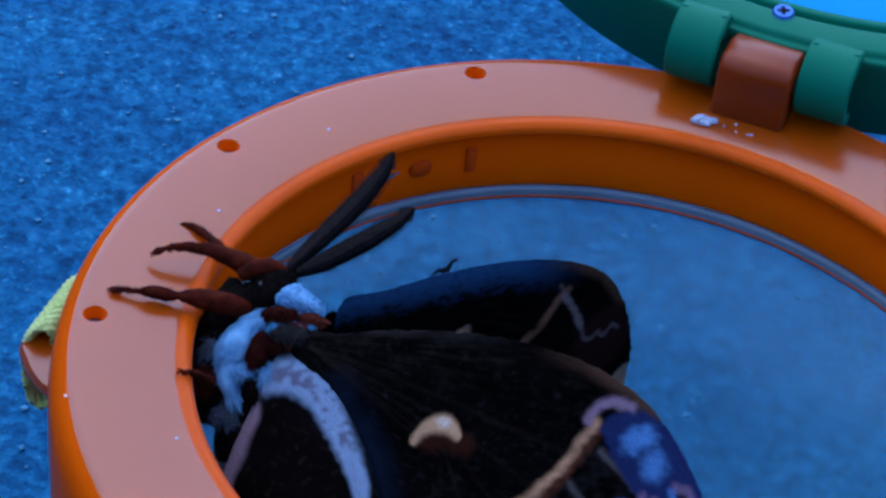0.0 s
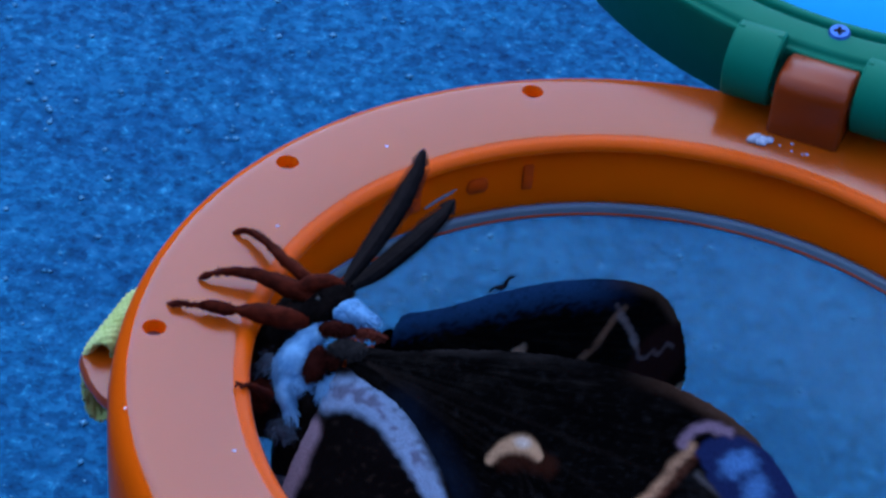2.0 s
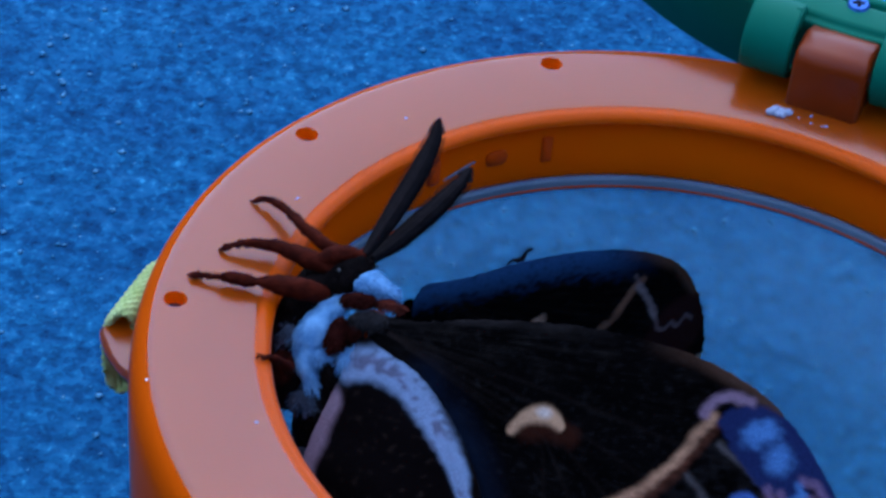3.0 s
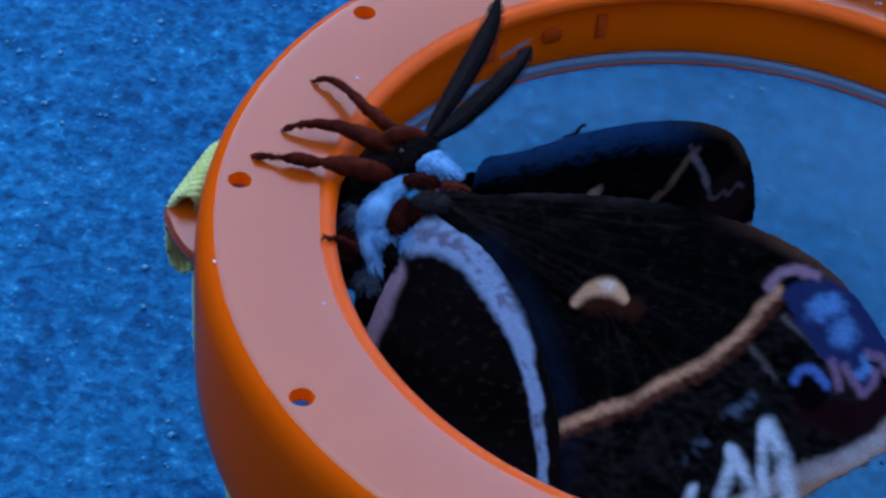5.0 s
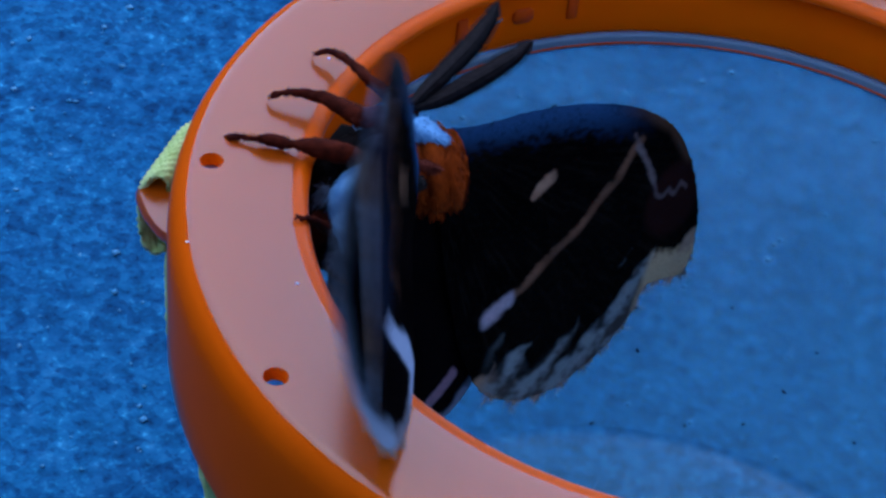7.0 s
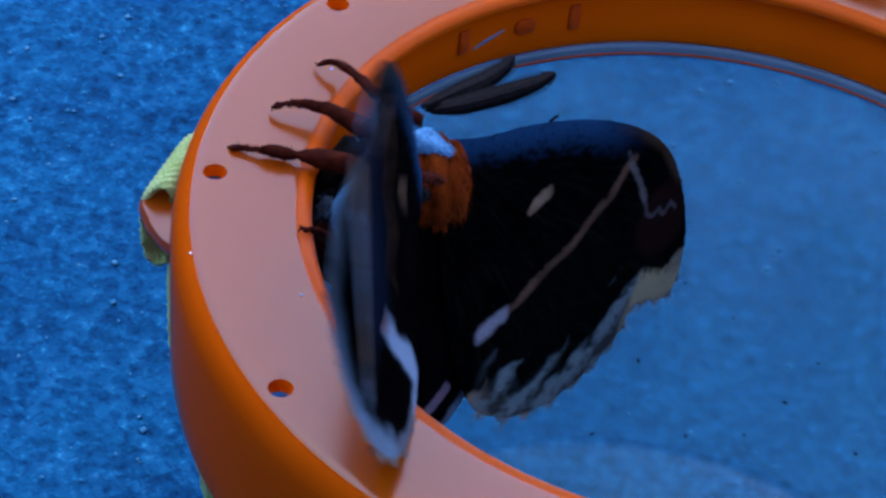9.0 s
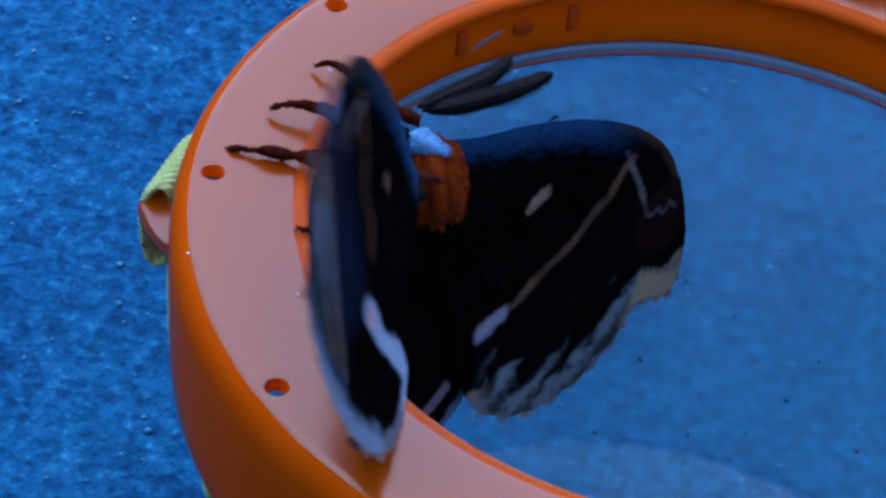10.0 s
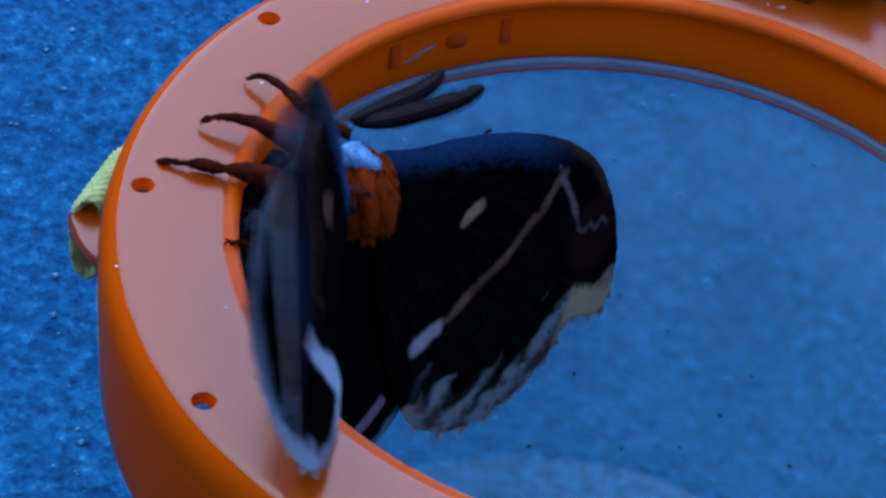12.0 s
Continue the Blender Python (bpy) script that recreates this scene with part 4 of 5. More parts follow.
def near_fore_pattern(P, ventral):
    """The near forewing's upper side is frosted blue-grey towards its margin and violet at the tip."""
    col = fore_pattern(P, ventral, MARGIN, 0.1, 0.012)
    if not ventral:
        g1, g3 = grain(P, 30, 5.0), grain(P, 10, 6.0)
        out = smooth(0.05, 0.22, P[:, 0] - np.interp(-P[:, 1], [0.0, 0.105, 0.212, 0.305, 0.40, 0.455], [0.83, 0.793, 0.679, 0.572, 0.466, 0.385]))
        dm = seg_dist(P, [(1.03, -0.10), (1.09, -0.17), (1.13, -0.25)] + MARGIN)
        col = lay(col, out * (0.5 + 0.5 * g3).clip(0, 0.9), (0.008, 0.014, 0.032))
        frost = (1 - smooth(0.015, 0.045, dm + 0.03 * g1)) * smooth(-0.4, 0.3, g3 + 0.5 * g1)
        col = lay(col, frost * 0.8, (0.20, 0.30, 0.44))
        edge = np.abs(P[:, 1] - np.interp(P[:, 0], [0, .23, .49, .75, .88, 1.0, 1.1], [0, .03, .06, .043, .005, -.08, -.2]))
        col = lay(col, (1 - smooth(0.02, 0.075, edge + 0.02 * g1)) * smooth(0.3, 0.5, P[:, 0]) * (1 - smooth(0.85, 1.0, P[:, 0])) * 0.7, (0.022, 0.025, 0.026))
    return np.clip(col, 0.0005, 1)


def wing_mesh(name, outline, centre, pattern, parent, vent_sign, label, seed, bent=0.0):
    """A thin cambered double sheet with veins and a ragged fringe; vent_sign: on which side of its plane the underside lies."""
    edge = spline(outline, 16)
    n, rows = len(edge), 80
    rnd = random.Random(seed)
    ragged = np.array([1.0 + 0.010 * noise.noise((k * 0.24, seed, 0)) + 0.005 * rnd.uniform(-1, 1) for k in range(n)])
    c = np.array(centre)
    P = [c[None, :]]
    for r in range(1, rows + 1):
        f = (r / rows) ** 0.85
        P.append(c + (edge - c) * f * (ragged[:, None] ** (r == rows)))
    P = np.concatenate(P)
    depth = np.concatenate([[1.0]] + [np.full(n, 1 - (r / rows)) for r in range(1, rows + 1)])
    camber = 0.008 * np.sin(np.clip(P[:, 0], 0, 1.1) * 2.6) + 0.004 * np.sin(P[:, 1] * 40 + P[:, 0] * 9) * depth
    camber = camber + vent_sign * bent * smooth(0.36, 0.62, -P[:, 1]) * (1 - smooth(0.2, 1.0, P[:, 0]))
    thick = 0.0026 * np.clip(depth * 6, 0.1, 1)
    verts, faces, cols = [], [], []
    for s in (1, -1):
        z = -vent_sign * camber + s * thick
        verts.append(np.column_stack([P, z]) * WL)
        cols.append(pattern(P, s == vent_sign))
    N = len(P)
    for s in (0, 1):
        o = s * N
        for k in range(n):
            q = (o, o + 1 + k, o + 1 + (k + 1) % n)
            faces.append(q if s == 0 else q[::-1])
        for r in range(rows - 1):
            a, b = o + 1 + r * n, o + 1 + (r + 1) * n
            for k in range(n):
                k2 = (k + 1) % n
                q = (a + k, b + k, b + k2, a + k2)
                faces.append(q if s == 0 else q[::-1])
    a, b = 1 + (rows - 1) * n, N + 1 + (rows - 1) * n
    for k in range(n):
        k2 = (k + 1) % n
        faces.append((a + k, b + k, b + k2, a + k2))
    ob = part_data(name, np.concatenate(verts), faces, SCALES, parent, label)
    layer = ob.data.color_attributes.new("pattern", "FLOAT_COLOR", "POINT")
    rgba = np.ones((2 * N, 4), np.float32)
    rgba[:, :3] = np.concatenate(cols)
    layer.data.foreach_set("color", rgba.ravel())
    return ob


def fringe(margin, parent, mat, count, length, seed, sign=1):
    """Pale hair scales along a wing's outer edge."""
    rnd = random.Random(seed)
    line = spline(margin, 10, closed=False)
    rows = []
    for _ in range(count):
        i = rnd.randrange(len(line) - 1)
        f = rnd.random()
        p = line[i] * (1 - f) + line[i + 1] * f
        d = line[i + 1] - line[i]
        out = np.array([-d[1], d[0]]) / np.hypot(*d)
        if out @ (p - np.array([0.45, -0.3])) < 0:
            out = -out
        way = Vector((out[0] + rnd.gauss(0, 0.25), out[1] + rnd.gauss(0, 0.25), rnd.gauss(0, 0.15))).normalized()
        p = p - out * 0.003
        rows.append((Vector((p[0], p[1], -sign * 0.008 * math.sin(min(max(p[0], 0), 1.1) * 2.6))) * WL, way, length * rnd.uniform(0.2, 1.2) * (0.6 + 0.5 * math.sin(i * 0.9)), 0.00009))
    return hairs(rows, mat, parent, "fringe")


FRINGE = fuzzy("cream_fringe", (0.146, 0.0952, 0.0714), (0.3066, 0.2128, 0.1734))


def feather(bm, barbs, path, width, count):
    """A comb-like antenna: a tapering flat shaft in one mesh, its fine side barbs in another."""
    P = [Vector(p) for p in path]
    tube(bm, P, [0.00034, 0.00030, 0.00024, 0.00018, 0.0001][:len(P)], 6)
    n = len(P) - 1
    prev = None
    for k in range(41):
        f = 0.03 + 0.97 * k / 40
        i = min(int(f * n), n - 1)
        p = P[i].lerp(P[i + 1], f * n - i)
        d = (P[i + 1] - P[i]).normalized()
        w = width * 0.56 * max(0.03, math.sin(math.pi * (0.06 + 0.94 * f ** 0.85))) ** 0.75
        side = Vector((d.y, -d.x, 0)).normalized() * w
        row = [bm.verts.new(q) for q in (p - side + Vector((0, 0, -w * 0.3)), p + Vector((0, 0, 0.0001)), p + side + Vector((0, 0, -w * 0.3)), p + Vector((0, 0, -0.0002)))]
        if prev:
            for a, b in ((0, 1), (1, 2), (2, 3), (3, 0)):
                bm.faces.new((prev[a], prev[b], row[b], row[a]))
        prev = row
    for k in range(count):
        f = 0.06 + 0.94 * k / count
        i = min(int(f * n), n - 1)
        t = f * n - i
        p = P[i].lerp(P[i + 1], t)
        d = (P[i + 1] - P[i]).normalized()
        w = width * max(0.05, math.sin(math.pi * (0.06 + 0.94 * f ** 0.85))) ** 0.75
        side = Vector((d.y, -d.x, 0)).normalized()
        for s in (1, -1):
            tip = p + (side * s * 0.72 + d * 0.70).normalized() * w + Vector((0, 0, -w * 0.25))
            wd = d * 0.00011
            a = [barbs.verts.new(q) for q in (p - wd, p + wd, tip + wd * 0.5, tip - wd * 0.5)]
            barbs.faces.new(a)


def build_leg(name, pts, radii, parent, label=""):
    """A jointed leg: thick upper joint, shin, thin foot with two claws and sparse bristles."""
    bm = bmesh.new()
    P = [mm(*p) for p in pts]
    tube(bm, P, [r * MM for r in radii], 12)
    d = (P[0] - P[1]).normalized()
    for s in (-0.6, 0.6):
        tube(bm, [P[0], P[0] + d * 0.0005 + Vector((0, s * 0.0004, -0.0003)), P[0] + d * 0.0006 + Vector((0, s * 0.0006, -0.0008))], [0.00016, 0.00012, 0.00004], 5)
    for v in bm.verts:
        v.co += noise.noise_vector(v.co * 1300) * 0.00030
    leg = part(name, bm, LEG, parent, label)
    rows = []
    for i in range(1, len(P) - 1):
        for _ in range(45):
            f = random.random()
            p = P[i].lerp(P[i + 1], f)
            r = (radii[i] * (1 - f) + radii[i + 1] * f) * MM
            nrm = Vector((random.gauss(0, 1), random.gauss(0, 1), random.gauss(0, 1))).normalized()
            rows.append((p + nrm * r * 0.8, (nrm + (P[i] - P[i + 1]).normalized() * 0.7).normalized(), 0.00055, 0.00005))
    hairs(rows, LEG, leg, "bristles")
    return leg


def build_moth():
    moth = new("giant_silk_moth")
    moth.matrix_basis = MOTH
    tagged(moth, "large dark silk moth with rust thorax clinging to the orange rim", "moth")
    T = {}
    # thorax, its rust back towards +x, white sides
    c = mm(3.7, 0.2, -6.6)
    bm = bmesh.new()
    for dx, w, h in ((-1.9, 2.0, 5.6), (0.2, 2.3, 6.3), (2.2, 1.9, 5.2)):
        ball(bm, mm(dx, -0.2 * abs(dx), 0.4 if dx == 0.2 else -0.4), (w * MM, h * MM, 0.0040), Matrix.Rotation(radians(6), 3, "Z"), 20, 16, 0.10, 2.2)
    thorax = part("thorax", bm, FUR_RUST, moth, "rust-orange furry thorax")
    rows = []
    for dx, w, h in ((-1.9, 2.0, 5.6), (0.2, 2.3, 6.3), (2.2, 1.9, 5.2)):
        rows += fur_on(mm(dx, 0, 0), (w * MM, h * MM, 0.0040), None, 900, 0.0013, (0.1, -2.6, 0.0))
    hairs(rows, FUR_RUST, thorax, "fur")
    thorax.location = c
    T["thorax"] = (thorax, c)
    # white crest between the wing roots
    c = mm(0.9, 2.9, -1.6)
    bm = bmesh.new()
    turn = Matrix.Rotation(radians(-28), 3, "Z")
    lumps = ((mm(-0.1, 0.0, 0), (0.0027, 0.0015, 0.0021)), (mm(-0.5, 0.9, 0), (0.0014, 0.0011, 0.0016)), (mm(1.6, -0.8, 0.2), (0.0014, 0.0009, 0.0016)), (mm(-1.9, -0.1, 0), (0.0016, 0.0010, 0.0016)))
    for at, size in lumps:
        ball(bm, at, size, turn, 22, 14, 0.06, 1.6)
    crest = part("crest", bm, FUR_WHITE, moth, "bluish-white furry crest")
    rows = []
    for at, size in lumps:
        rows += fur_on(at, size, turn, 300, 0.0005, (1.6, -1.0, 0.1))
    hairs(rows, FUR_WHITE, crest, "fur")
    crest.location = c
    T["crest"] = (crest, c)
    # white collar that runs down the side of the breast
    bm = bmesh.new()
    pts = [mm(-3.2, 1.6, -2.2), mm(-5.0, 0.0, -1.4), mm(-7.2, -2.4, -1.2), mm(-8.6, -4.4, -1.6), mm(-8.6, -7.2, -1.4), mm(-7.8, -10.4, -1.2)]
    tube(bm, pts, [0.0009, 0.0017, 0.0022, 0.0021, 0.0014, 0.0004], 16)
    for v in bm.verts:
        v.co += noise.noise_vector(v.co * 420) * 0.0007
    collar = part("collar", bm, FUR_WHITE, moth, "bluish-white furry collar")
    rows = []
    for (a, b), r in zip(zip(pts, pts[1:]), (0.0012, 0.0018, 0.0020, 0.0016, 0.0009)):
        for _ in range(300):
            nrm = Vector((random.gauss(0, 1), random.gauss(0, 1), random.gauss(0.4, 1))).normalized()
            rows.append((a.lerp(b, random.random()) + nrm * r, (nrm * 0.5 + (b - a).normalized()).normalized(), 0.0010 * random.uniform(0.5, 1.3), 0.00008))
    hairs(rows, FUR_WHITE, collar, "fur")
    # tufts, gaps and dark fur of the side
    for name, ctr, ax, deg, mat in (
            ("breast_tuft", (-10.8, -3.4, -2.6), (1.3, 2.0, 1.4), -20, FUR_GREY), ("breast_tuft", (-6.9, -6.2, -0.8), (1.5, 1.1, 1.0), 10, FUR_WHITE),
            ("breast_tuft", (-2.3, -6.6, -0.6), (2.4, 1.5, 1.2), 28, FUR_WHITE), ("belly_tuft", (-9.0, -12.2, -2.4), (1.9, 1.4, 1.4), -25, FUR_GREY),
            ("shoulder_tuft", (-4.6, -3.6, 0.3), (1.3, 2.6, 1.1), -22, FUR_DARK), ("shoulder_tuft", (-1.6, 0.9, 0.1), (2.4, 1.1, 1.0), -8, FUR_DARK),
            ("shoulder_patch", (2.6, 0.2, 0.2), (1.9, 0.7, 0.7), -14, FUR_BRICK), ("shoulder_tuft", (-2.2, -3.0, 0.5), (1.0, 1.1, 0.7), 0, FUR_DARK), ("wing_root_tuft", (-0.2, -1.8, 0.9), (2.7, 1.4, 0.8), -8, FUR_SMOKE), ("side_gap", (-5.6, -8.9, -0.4), (0.8, 1.9, 0.8), 12, FUR_BLACK),
            ("side_tuft", (-11.6, -7.4, -2.4), (1.7, 2.4, 1.6), -10, FUR_DARK), ("breast", (-9.4, -4.0, -6.0), (4.4, 9.6, 4.6), -12, FUR_BLACK),
            ("throat", (-7.2, 1.7, -3.2), (4.6, 3.0, 2.6), 30, FUR_BLACK), ("flank", (-7.2, -13.0, -5.2), (3.6, 6.4, 3.6), 14, FUR_BLACK)):
        bm = bmesh.new()
        size, turn = [a * MM for a in ax], Matrix.Rotation(radians(deg), 3, "Z")
        ball(bm, mm(*ctr), size, turn, 22, 14, 0.16, 1.8)
        ob = part(name, bm, mat, moth)
        long_hair = mat in (FUR_WHITE, FUR_GREY)
        hairs(fur_on(mm(*ctr), size, turn, 380, 0.0011 if long_hair else 0.0006, (0.3, -1.0, 0.1)), mat, ob, "fur")
    # head with its red-brown face and a dark shiny eye
    bm = bmesh.new()
    turn = Matrix.Rotation(radians(38), 3, "Z")
    ball(bm, mm(-3.6, 3.9, -3.4), (0.0046, 0.0026, 0.0028), turn, 22, 14, 0.12, 2.5)
    head = part("head", bm, FUR_BLACK, moth, "black furry head")
    hairs(fur_on(mm(-3.6, 3.9, -3.4), (0.0046, 0.0026, 0.0028), turn, 600, 0.0008, (-0.6, -0.2, 0.2)), FUR_BLACK, head, "fur")
    bm = bmesh.new()
    tube(bm, [mm(-7.0, 6.2, -2.6), mm(-5.2, 7.0, -2.4), mm(-2.8, 7.2, -2.6), mm(-0.9, 6.6, -3.0)], [0.0009, 0.0013, 0.0012, 0.0006], 12)
    part("face", bm, LEG, head, "red-brown furry face")
    bm = bmesh.new()
    ball(bm, mm(-4.0, 4.9, -1.7), (0.0010, 0.0008, 0.0007), None, 18, 12)
    part("eye", bm, EYE, head, "dark shiny compound eye")
    # abdomen with pale rings, hanging inside the jar
    spine = [mm(-2.6, -3.5, -6.0), mm(-5.6, -9.5, -6.6), mm(-7.4, -15.5, -7.0), mm(-7.6, -21.5, -8.0), mm(-7.2, -25.5, -9.0)]
    bm = bmesh.new()
    tube(bm, spine, [0.0034, 0.0037, 0.0036, 0.0030, 0.0010], 18)
    abdomen = part("abdomen", bm, FUR_BLACK, moth, "black furry abdomen ringed with grey")
    for k in range(2, 5):
        f = 0.4 + k * 0.7
        i = min(int(f), 3)
        p = spine[i].lerp(spine[i + 1], f - i)
        d = (spine[i + 1] - spine[i]).normalized()
        bm = bmesh.new()
        r = [0.0039, 0.0041, 0.0040, 0.0038, 0.0032][k]
        tube(bm, [p - d * 0.0007, p, p + d * 0.0007], [r * 0.93, r, r * 0.93], 18)
        part("ring", bm, FUR_GREY, abdomen)
    # antennae
    for name, base, tips in (("antenna", (-1.2, 6.6, -3.4), [(1.95, 12.9, -3.6), (4.7, 19.0, -4.2), (6.2, 23.6, -4.4), (6.5, 26.6, -4.6)]),
                             ("antenna", (-0.8, 6.2, -4.6), [(3.05, 9.7, -5.4), (7.4, 14.6, -6.0), (10.2, 18.25, -6.4), (11.5, 20.65, -6.6)])):
        bm = bmesh.new()
        b0 = mm(*base)
        barbs = bmesh.new()
        feather(bm, barbs, [Vector((0, 0, 0))] + [mm(*t) - b0 for t in tips], 0.0025, 72)
        ob = part(name, bm, FEATHER, moth, "feathery charcoal antenna")
        tagged(part("plume", barbs, FEATHER, ob), kind="stuff")
        ob.location = b0
        T.setdefault("antennae", []).append((ob, b0))
    # legs
    for k, (pts, rad) in enumerate((
            ([(-23.69, 4.59, -1.25), (-22.6, 4.60, -0.95), (-21.0, 4.38, -0.70), (-19.8, 4.32, -0.45), (-18.3, 4.20, -0.25), (-16.4, 3.80, -0.1), (-14.6, 3.50, 0.1), (-12.2, 3.2, 0.6), (-8.8, 2.5, 0.9), (-6.2, 1.7, -1.6)], [0.40, 0.50, 0.36, 0.44, 0.92, 0.95, 0.56, 1.36, 1.50, 1.2]),
            ([(-19.99, 8.15, -5.81), (-18.8, 8.70, -5.6), (-17.2, 8.9, -5.4), (-15.5, 8.9, -5.2), (-13.9, 8.7, -5.1), (-12.4, 8.4, -4.8), (-8.8, 6.9, -3.2), (-4.6, 5.2, -2.9)], [0.46, 0.40, 0.48, 0.66, 0.78, 0.90, 1.36, 1.2]),
            ([(-16.24, 15.23, -14.34), (-14.6, 15.35, -13.4), (-12.8, 14.6, -12.0), (-11.3, 13.4, -10.5), (-8.95, 11.0, -7.9), (-5.8, 8.4, -5.7), (-2.4, 6.8, -6.0)], [0.40, 0.42, 0.60, 0.56, 0.84, 0.95, 0.9]),
            ([(-13.85, -6.34, 9.41), (-12.7, -6.45, 8.9), (-11.8, -6.9, 5.4), (-10.8, -7.7, 0.5)], [0.3, 0.34, 0.6, 0.9]))):
        T.setdefault("legs", []).append(build_leg("leg", pts, rad, moth, "red-brown bristly leg"))
    # wings
    T["near_fore"] = wing_mesh("forewing", FORE, (0.55, -0.25), near_fore_pattern, moth, 1, "near forewing, dark with moon spot, tan line and blue tip", 1, -0.020)
    T["near_hind"] = wing_mesh("hindwing", HIND, (0.17, -0.45), hind_pattern, moth, 1, "near hindwing, dark with white front edge", 2)
    T["far_fore"] = wing_mesh("forewing", FAR_FORE, (0.55, -0.25), far_fore_pattern, moth, -1, "far forewing, black with tan line and cream toothed margin", 3)
    T["far_hind"] = wing_mesh("hindwing", HIND, (0.17, -0.45), far_hind_pattern, moth, -1, "far hindwing, black with pale edge", 4)
    fringe(MARGIN, T["near_fore"], FUR_GREY, 500, 0.0008, 20)
    fringe(FAR_MARGIN, T["far_fore"], FRINGE, 800, 0.0020, 21, -1)
    for k, w in enumerate(("near_hind", "far_hind")):
        fringe(HIND_MARGIN, T[w], FRINGE, 700, 0.0013, 30 + k)
    return moth, T


moth, PARTS = build_moth()


# ---- what moves ----
def turned(m, axis, deg, shift=(0, 0, 0)):
    return Matrix.Translation(mm(*shift)) @ Matrix.Rotation(radians(deg), 4, Vector(axis)) @ m


def blend(a, b, f):
    qa, qb = a.to_quaternion(), b.to_quaternion()
    return Matrix.LocRotScale(a.translation.lerp(b.translation, f), qa.slerp(qb, f), None)


def motions():
    rest = pose(0, 0, 0, -0.291, -25.594, -12.05)
    axis = (-0.2862, -0.9372, 0.1994)
    # near wings: folded until 6 s, thrown open at 6.5 s, then trembling; rows of seconds and degrees of opening
    swing = [(0, 13), (0.25, 11.5), (0.5, 10), (0.8, 4), (1.05, 0), (1.5, 0), (2.5, 0), (3.5, 0), (5.3, 0), (5.9, 0), (6.0, 1), (6.1, 12), (6.2, 29), (6.3, 41), (6.4, 58), (6.5, 74.5), (6.6, 76), (6.7, 71), (6.85, 74.5), (7.0, 71), (7.2, 76), (7.35, 71), (7.5, 75), (7.7, 70.5),
             (7.9, 76), (8.1, 73), (8.3, 70), (8.4, 74), (8.5, 76), (8.6, 74), (8.7, 76), (8.8, 72.5), (8.9, 70), (9.0, 72.5), (9.2, 73.5), (9.4, 70.5), (9.5, 70), (9.6, 67.5), (9.7, 70.5),
             (9.9, 70.5), (10.0, 75.5), (10.1, 75), (10.2, 71), (10.3, 71), (10.5, 73.0), (10.6, 71.5), (10.7, 70), (10.8, 71), (10.9, 70), (11.0, 70), (11.1, 73.5), (11.2, 75), (11.3, 76),
             (11.4, 74), (11.5, 70.5), (11.6, 72.5), (11.8, 73), (12.0, 72.0)]
    shiver = []
    for k, (t, a) in enumerate(swing):
        if t < 6.5:
            shiver.append((t, a))
            continue
        if k + 1 == len(swing):
            shiver += [(t - 1 / 30, a + 2.8), (t, a)]
            continue
        d = 2.8 if k % 2 else -2.8
        shiver += [(t - 1 / 30, a - d), (t, a), (t + 1 / 30, a + d)] if t > 6.6 else [(t, a)]
    swing = shiver
    ob, c = PARTS["thorax"]
    low = Matrix.Translation(c + mm(-3.6, -6.2, -5.0))
    walk(ob, [(0, low), (6.1, low), (6.45, Matrix.Translation(c)), (12, Matrix.Translation(c))])
    ob, c = PARTS["crest"]
    walk(ob, [(0, Matrix.Translation(c)), (6.1, Matrix.Translation(c)), (6.45, Matrix.Translation(c + mm(1.9, 1.9, -2.6))), (12, Matrix.Translation(c + mm(1.9, 1.9, -2.6)))])

    def sag(t):
        """The wings hang a little lower at first."""
        return Matrix.Translation(mm(0, float(np.interp(t, [0, 0.5, 1.0, 1.5, 2.5, 3.5, 5.3], [-0.9, -1.1, -1.1, -1.2, -1.1, -0.8, 0.0])), 0))

    droop = [Matrix.Rotation(radians(-4 * a / 13 if t < 1.5 else 0), 4, "Z") for t, a in swing]
    walk(PARTS["near_fore"], [(t, sag(t) @ d @ turned(rest, axis, a, (1.7 * min(1.0, a / 70), 0, 0))) for (t, a), d in zip(swing, droop)])
    # the hindwing folds open over the rim
    v = Vector((0.045, 0.845, -0.535)).normalized()
    u = Vector((-0.310, 0.440, 0.843))
    u = (u - v * u.dot(v)).normalized()
    spread = Matrix((u, v, u.cross(v))).transposed().to_4x4()
    spread.translation = mm(0.0, 5.2, 19.0)
    under = rest @ Matrix.Translation((0, 0, 0.0012))
    rows = []
    for t, a in swing:
        f = min(1.0, a / 72) ** 1.5
        m = blend(under, spread, f)
        if t < 1.5:
            rows.append((t, sag(t) @ Matrix.Rotation(radians(-4 * a / 13), 4, "Z") @ turned(under, axis, a)))
        else:
            rows.append((t, sag(t) @ turned(m, axis, (a - 73) * (0.6 if a > 73 else 0.25) if a > 60 else 0)))
    walk(PARTS["near_hind"], rows)
    # far wings
    f5, f6, f9, f12 = (pose(0, 0, 0, *e) for e in ((37.996, 47.292, 6.728), (27.127, 48.021, 5.451), (24.101, 53.502, 0.581), (22.19, 54.54, -0.262)))
    h5, h9 = Matrix.Translation(mm(6.4, 4.2, -6.29)), Matrix.Translation(mm(4.95, 5.3, -6.16))
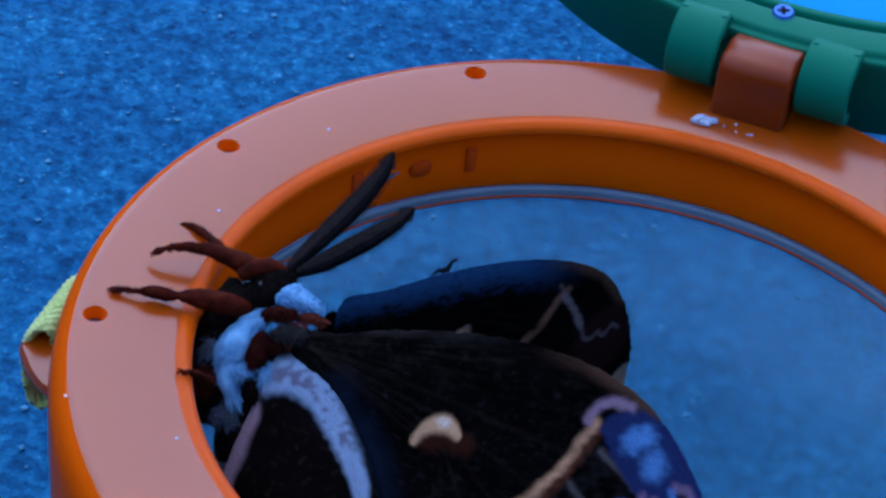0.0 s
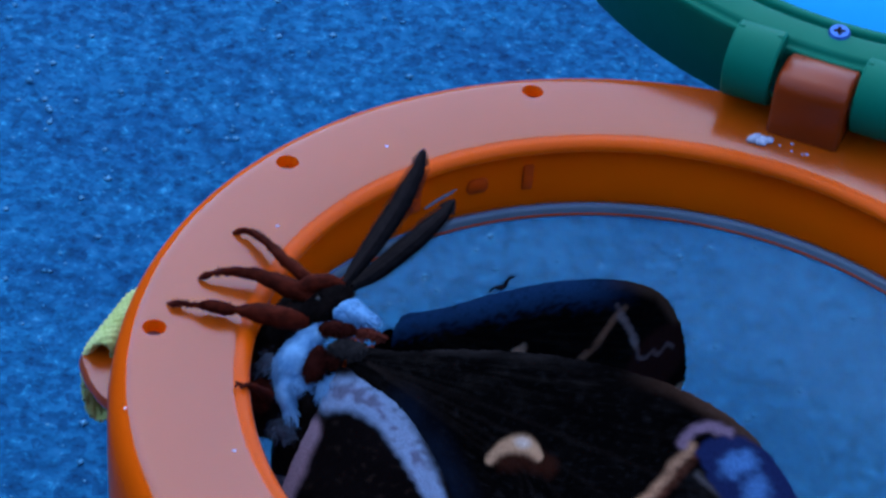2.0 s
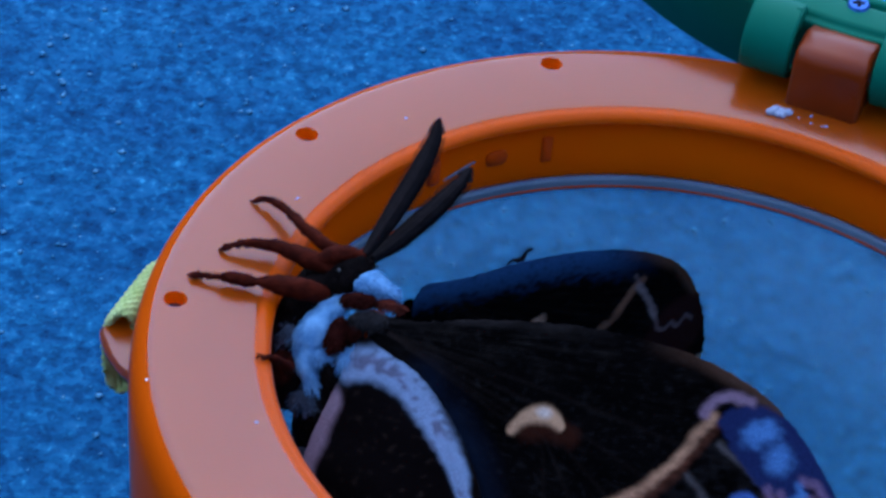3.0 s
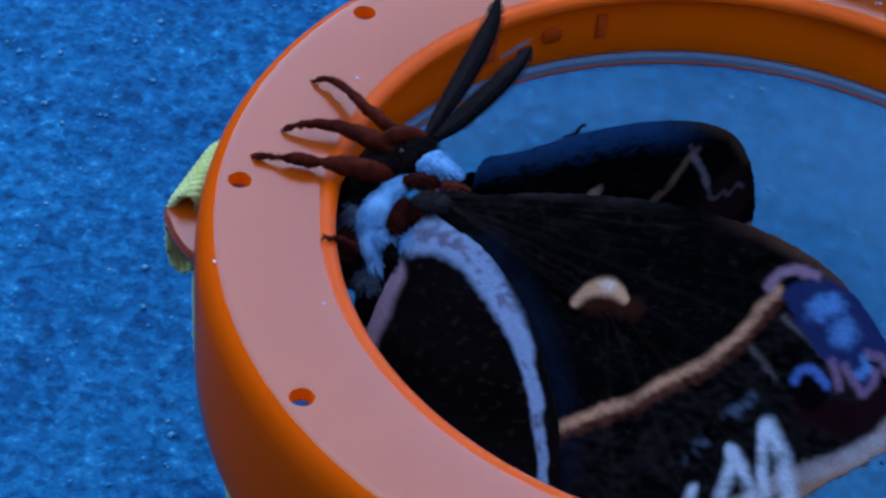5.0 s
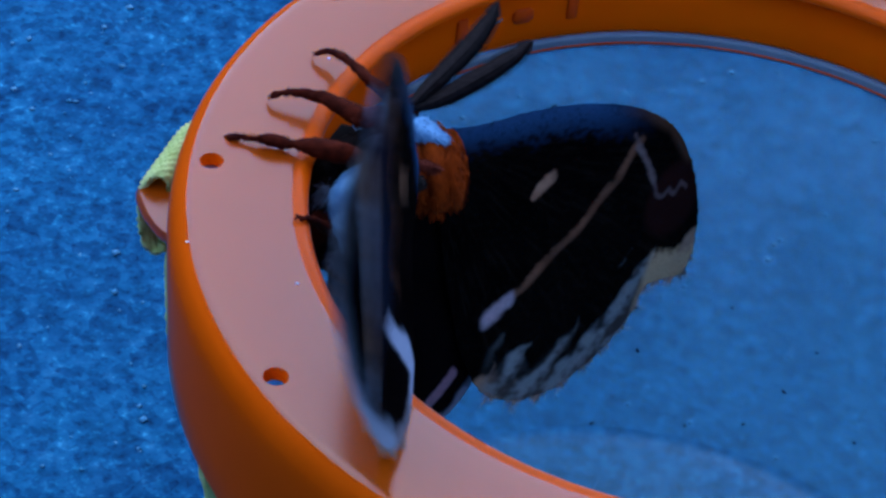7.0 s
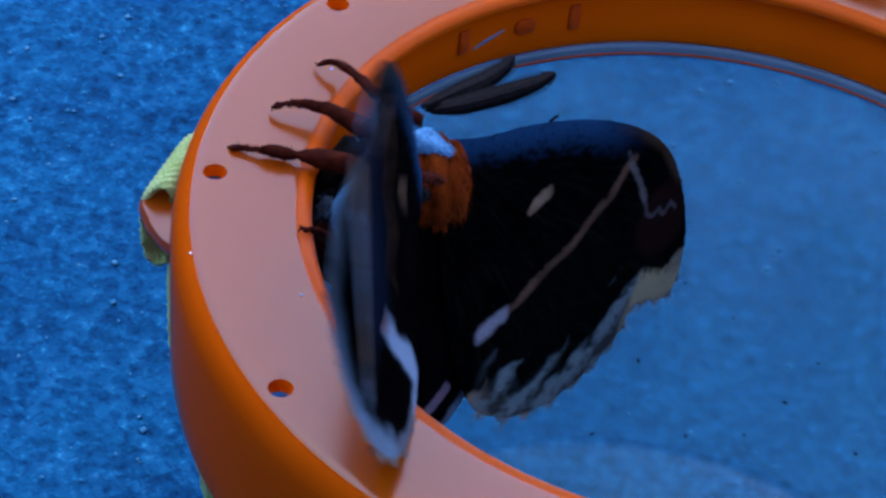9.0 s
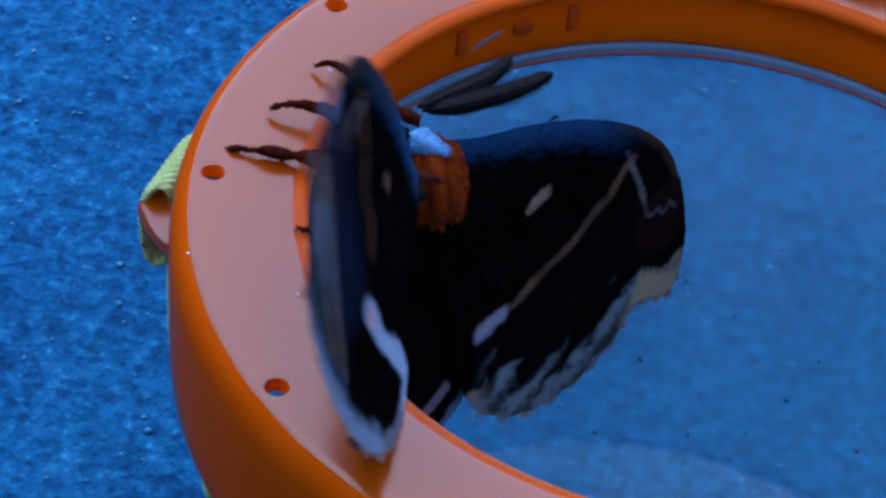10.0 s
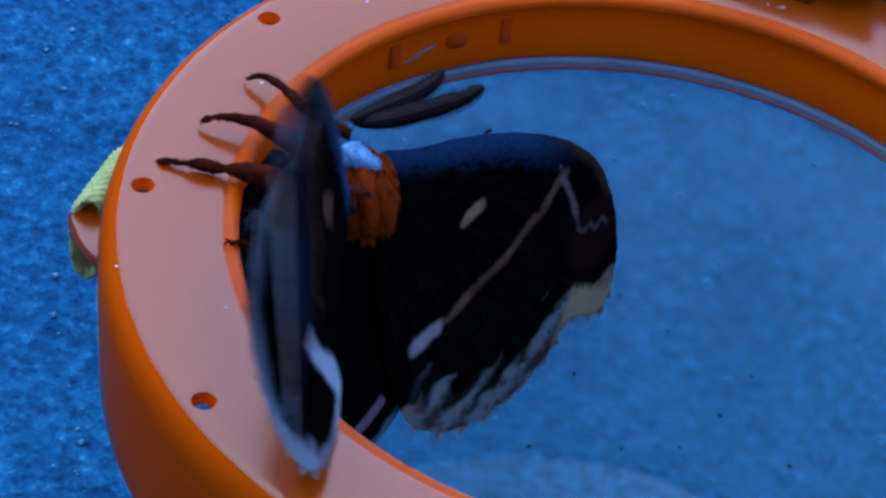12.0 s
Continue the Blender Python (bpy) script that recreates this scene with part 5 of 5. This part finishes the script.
    far = [(t, sag(t) @ h5 @ f5) for t in (0, 0.5, 1.0, 1.5, 2.5, 3.5, 5.3)] + [(6.05, h5 @ f5), (6.15, h5 @ blend(f5, f6, 0.2)), (6.3, h9 @ blend(f5, f6, 0.85)), (6.45, h9 @ Matrix.Rotation(radians(1.6), 4, "Z") @ f6), (6.7, h9 @ blend(f6, f9, 0.35)), (8.3, h9 @ f9), (9.0, h9 @ f9)]
    for t, x, y in ((9.5, 5.3, 5.4), (10.0, 4.95, 5.3), (10.5, 5.6, 5.8), (11.0, 5.4, 5.5), (11.5, 5.6, 5.5), (12.0, 5.6, 5.7)):
        far.append((t, Matrix.Translation(mm(x, y, -6.16)) @ blend(f9, f12, max(0.0, (t - 10) / 2))))
    walk(PARTS["far_fore"], far)
    walk(PARTS["far_hind"], [(t, m @ Matrix.Translation((0, 0, -0.0012))) for t, m in far])
    # antennae swing down to the side
    for k, (ob, b0) in enumerate(PARTS["antennae"]):
        a = Matrix.Translation(b0)
        was, goes = ((7.7, 20.0, -1.2), (12.8, 7.6, -15.4)) if k == 0 else ((12.3, 14.5, -2.0), (17.9, 5.0, -5.0))
        b = Matrix.Translation(b0 + mm(3.0, 3.1, -0.5)) @ Vector(was).rotation_difference(Vector(goes)).to_matrix().to_4x4()
        rest_rows = [(t, a @ Matrix.Rotation(radians(-d), 4, "Z")) for t, d in ((0, 22), (0.5, 17), (1.0, 12.5), (1.5, 10.5), (2.0, 10), (2.5, 8), (3.5, 8), (5.3, 7), (6.0, 7), (6.2, 10), (6.5, 4))]
        up = rest_rows[-1][1]
        walk(ob, rest_rows + [(6.7, blend(up, b, 0.2)), (8.3, b), (10.6, b), (10.9, blend(up, b, 0.93)), (11.1, b), (12.0, b)])
    # legs shift on the rim as the wings open
    one = Matrix.Identity(4)
    l1, l2, l3, l4 = PARTS["legs"]
    knee = mm(-6, 5.5, -1.5)

    def about(p, ax, deg, shift=(0, 0, 0)):
        return Matrix.Translation(mm(*shift)) @ Matrix.Translation(p) @ Matrix.Rotation(radians(deg), 4, Vector(ax)) @ Matrix.Translation(-p)

    end1 = about(knee, (0.1, 0.744, 0.661), -2, (0.2, -0.4, 0.2))
    walk(l1, [(0, one), (6.2, one), (6.7, end1), (12, end1)])
    end2 = about(knee, (0.1, 0.744, 0.661), -9, (1.0, 0.6, 0.3))
    walk(l2, [(0, Matrix.Translation(mm(1.5, 1.3, 0))), (0.6, Matrix.Translation(mm(0.9, 0.4, 0))), (1.6, one), (6.2, one), (6.3, about(knee, (0, 0, 1), -4, (0, 0.4, 0.6))), (6.4, about(knee, (0, 0, 1), -26, (-1.5, 2.0, 2.5))), (6.5, about(knee, (0, 0, 1), -20, (-3.5, 3.5, 3))), (6.6, end2), (12, end2)])
    end3 = Matrix.Translation(mm(4.2, 1.1, -0.6))
    walk(l3, [(0, Matrix.Translation(mm(0, -1.8, 0))), (1.0, Matrix.Translation(mm(0, -1.5, 0))), (2.8, one), (6.2, one), (6.4, about(knee, (0, 0, 1), -10, (1, 2, 1))), (6.6, end3), (12, end3)])
    walk(l4, [(0, one), (12, one)])


motions()
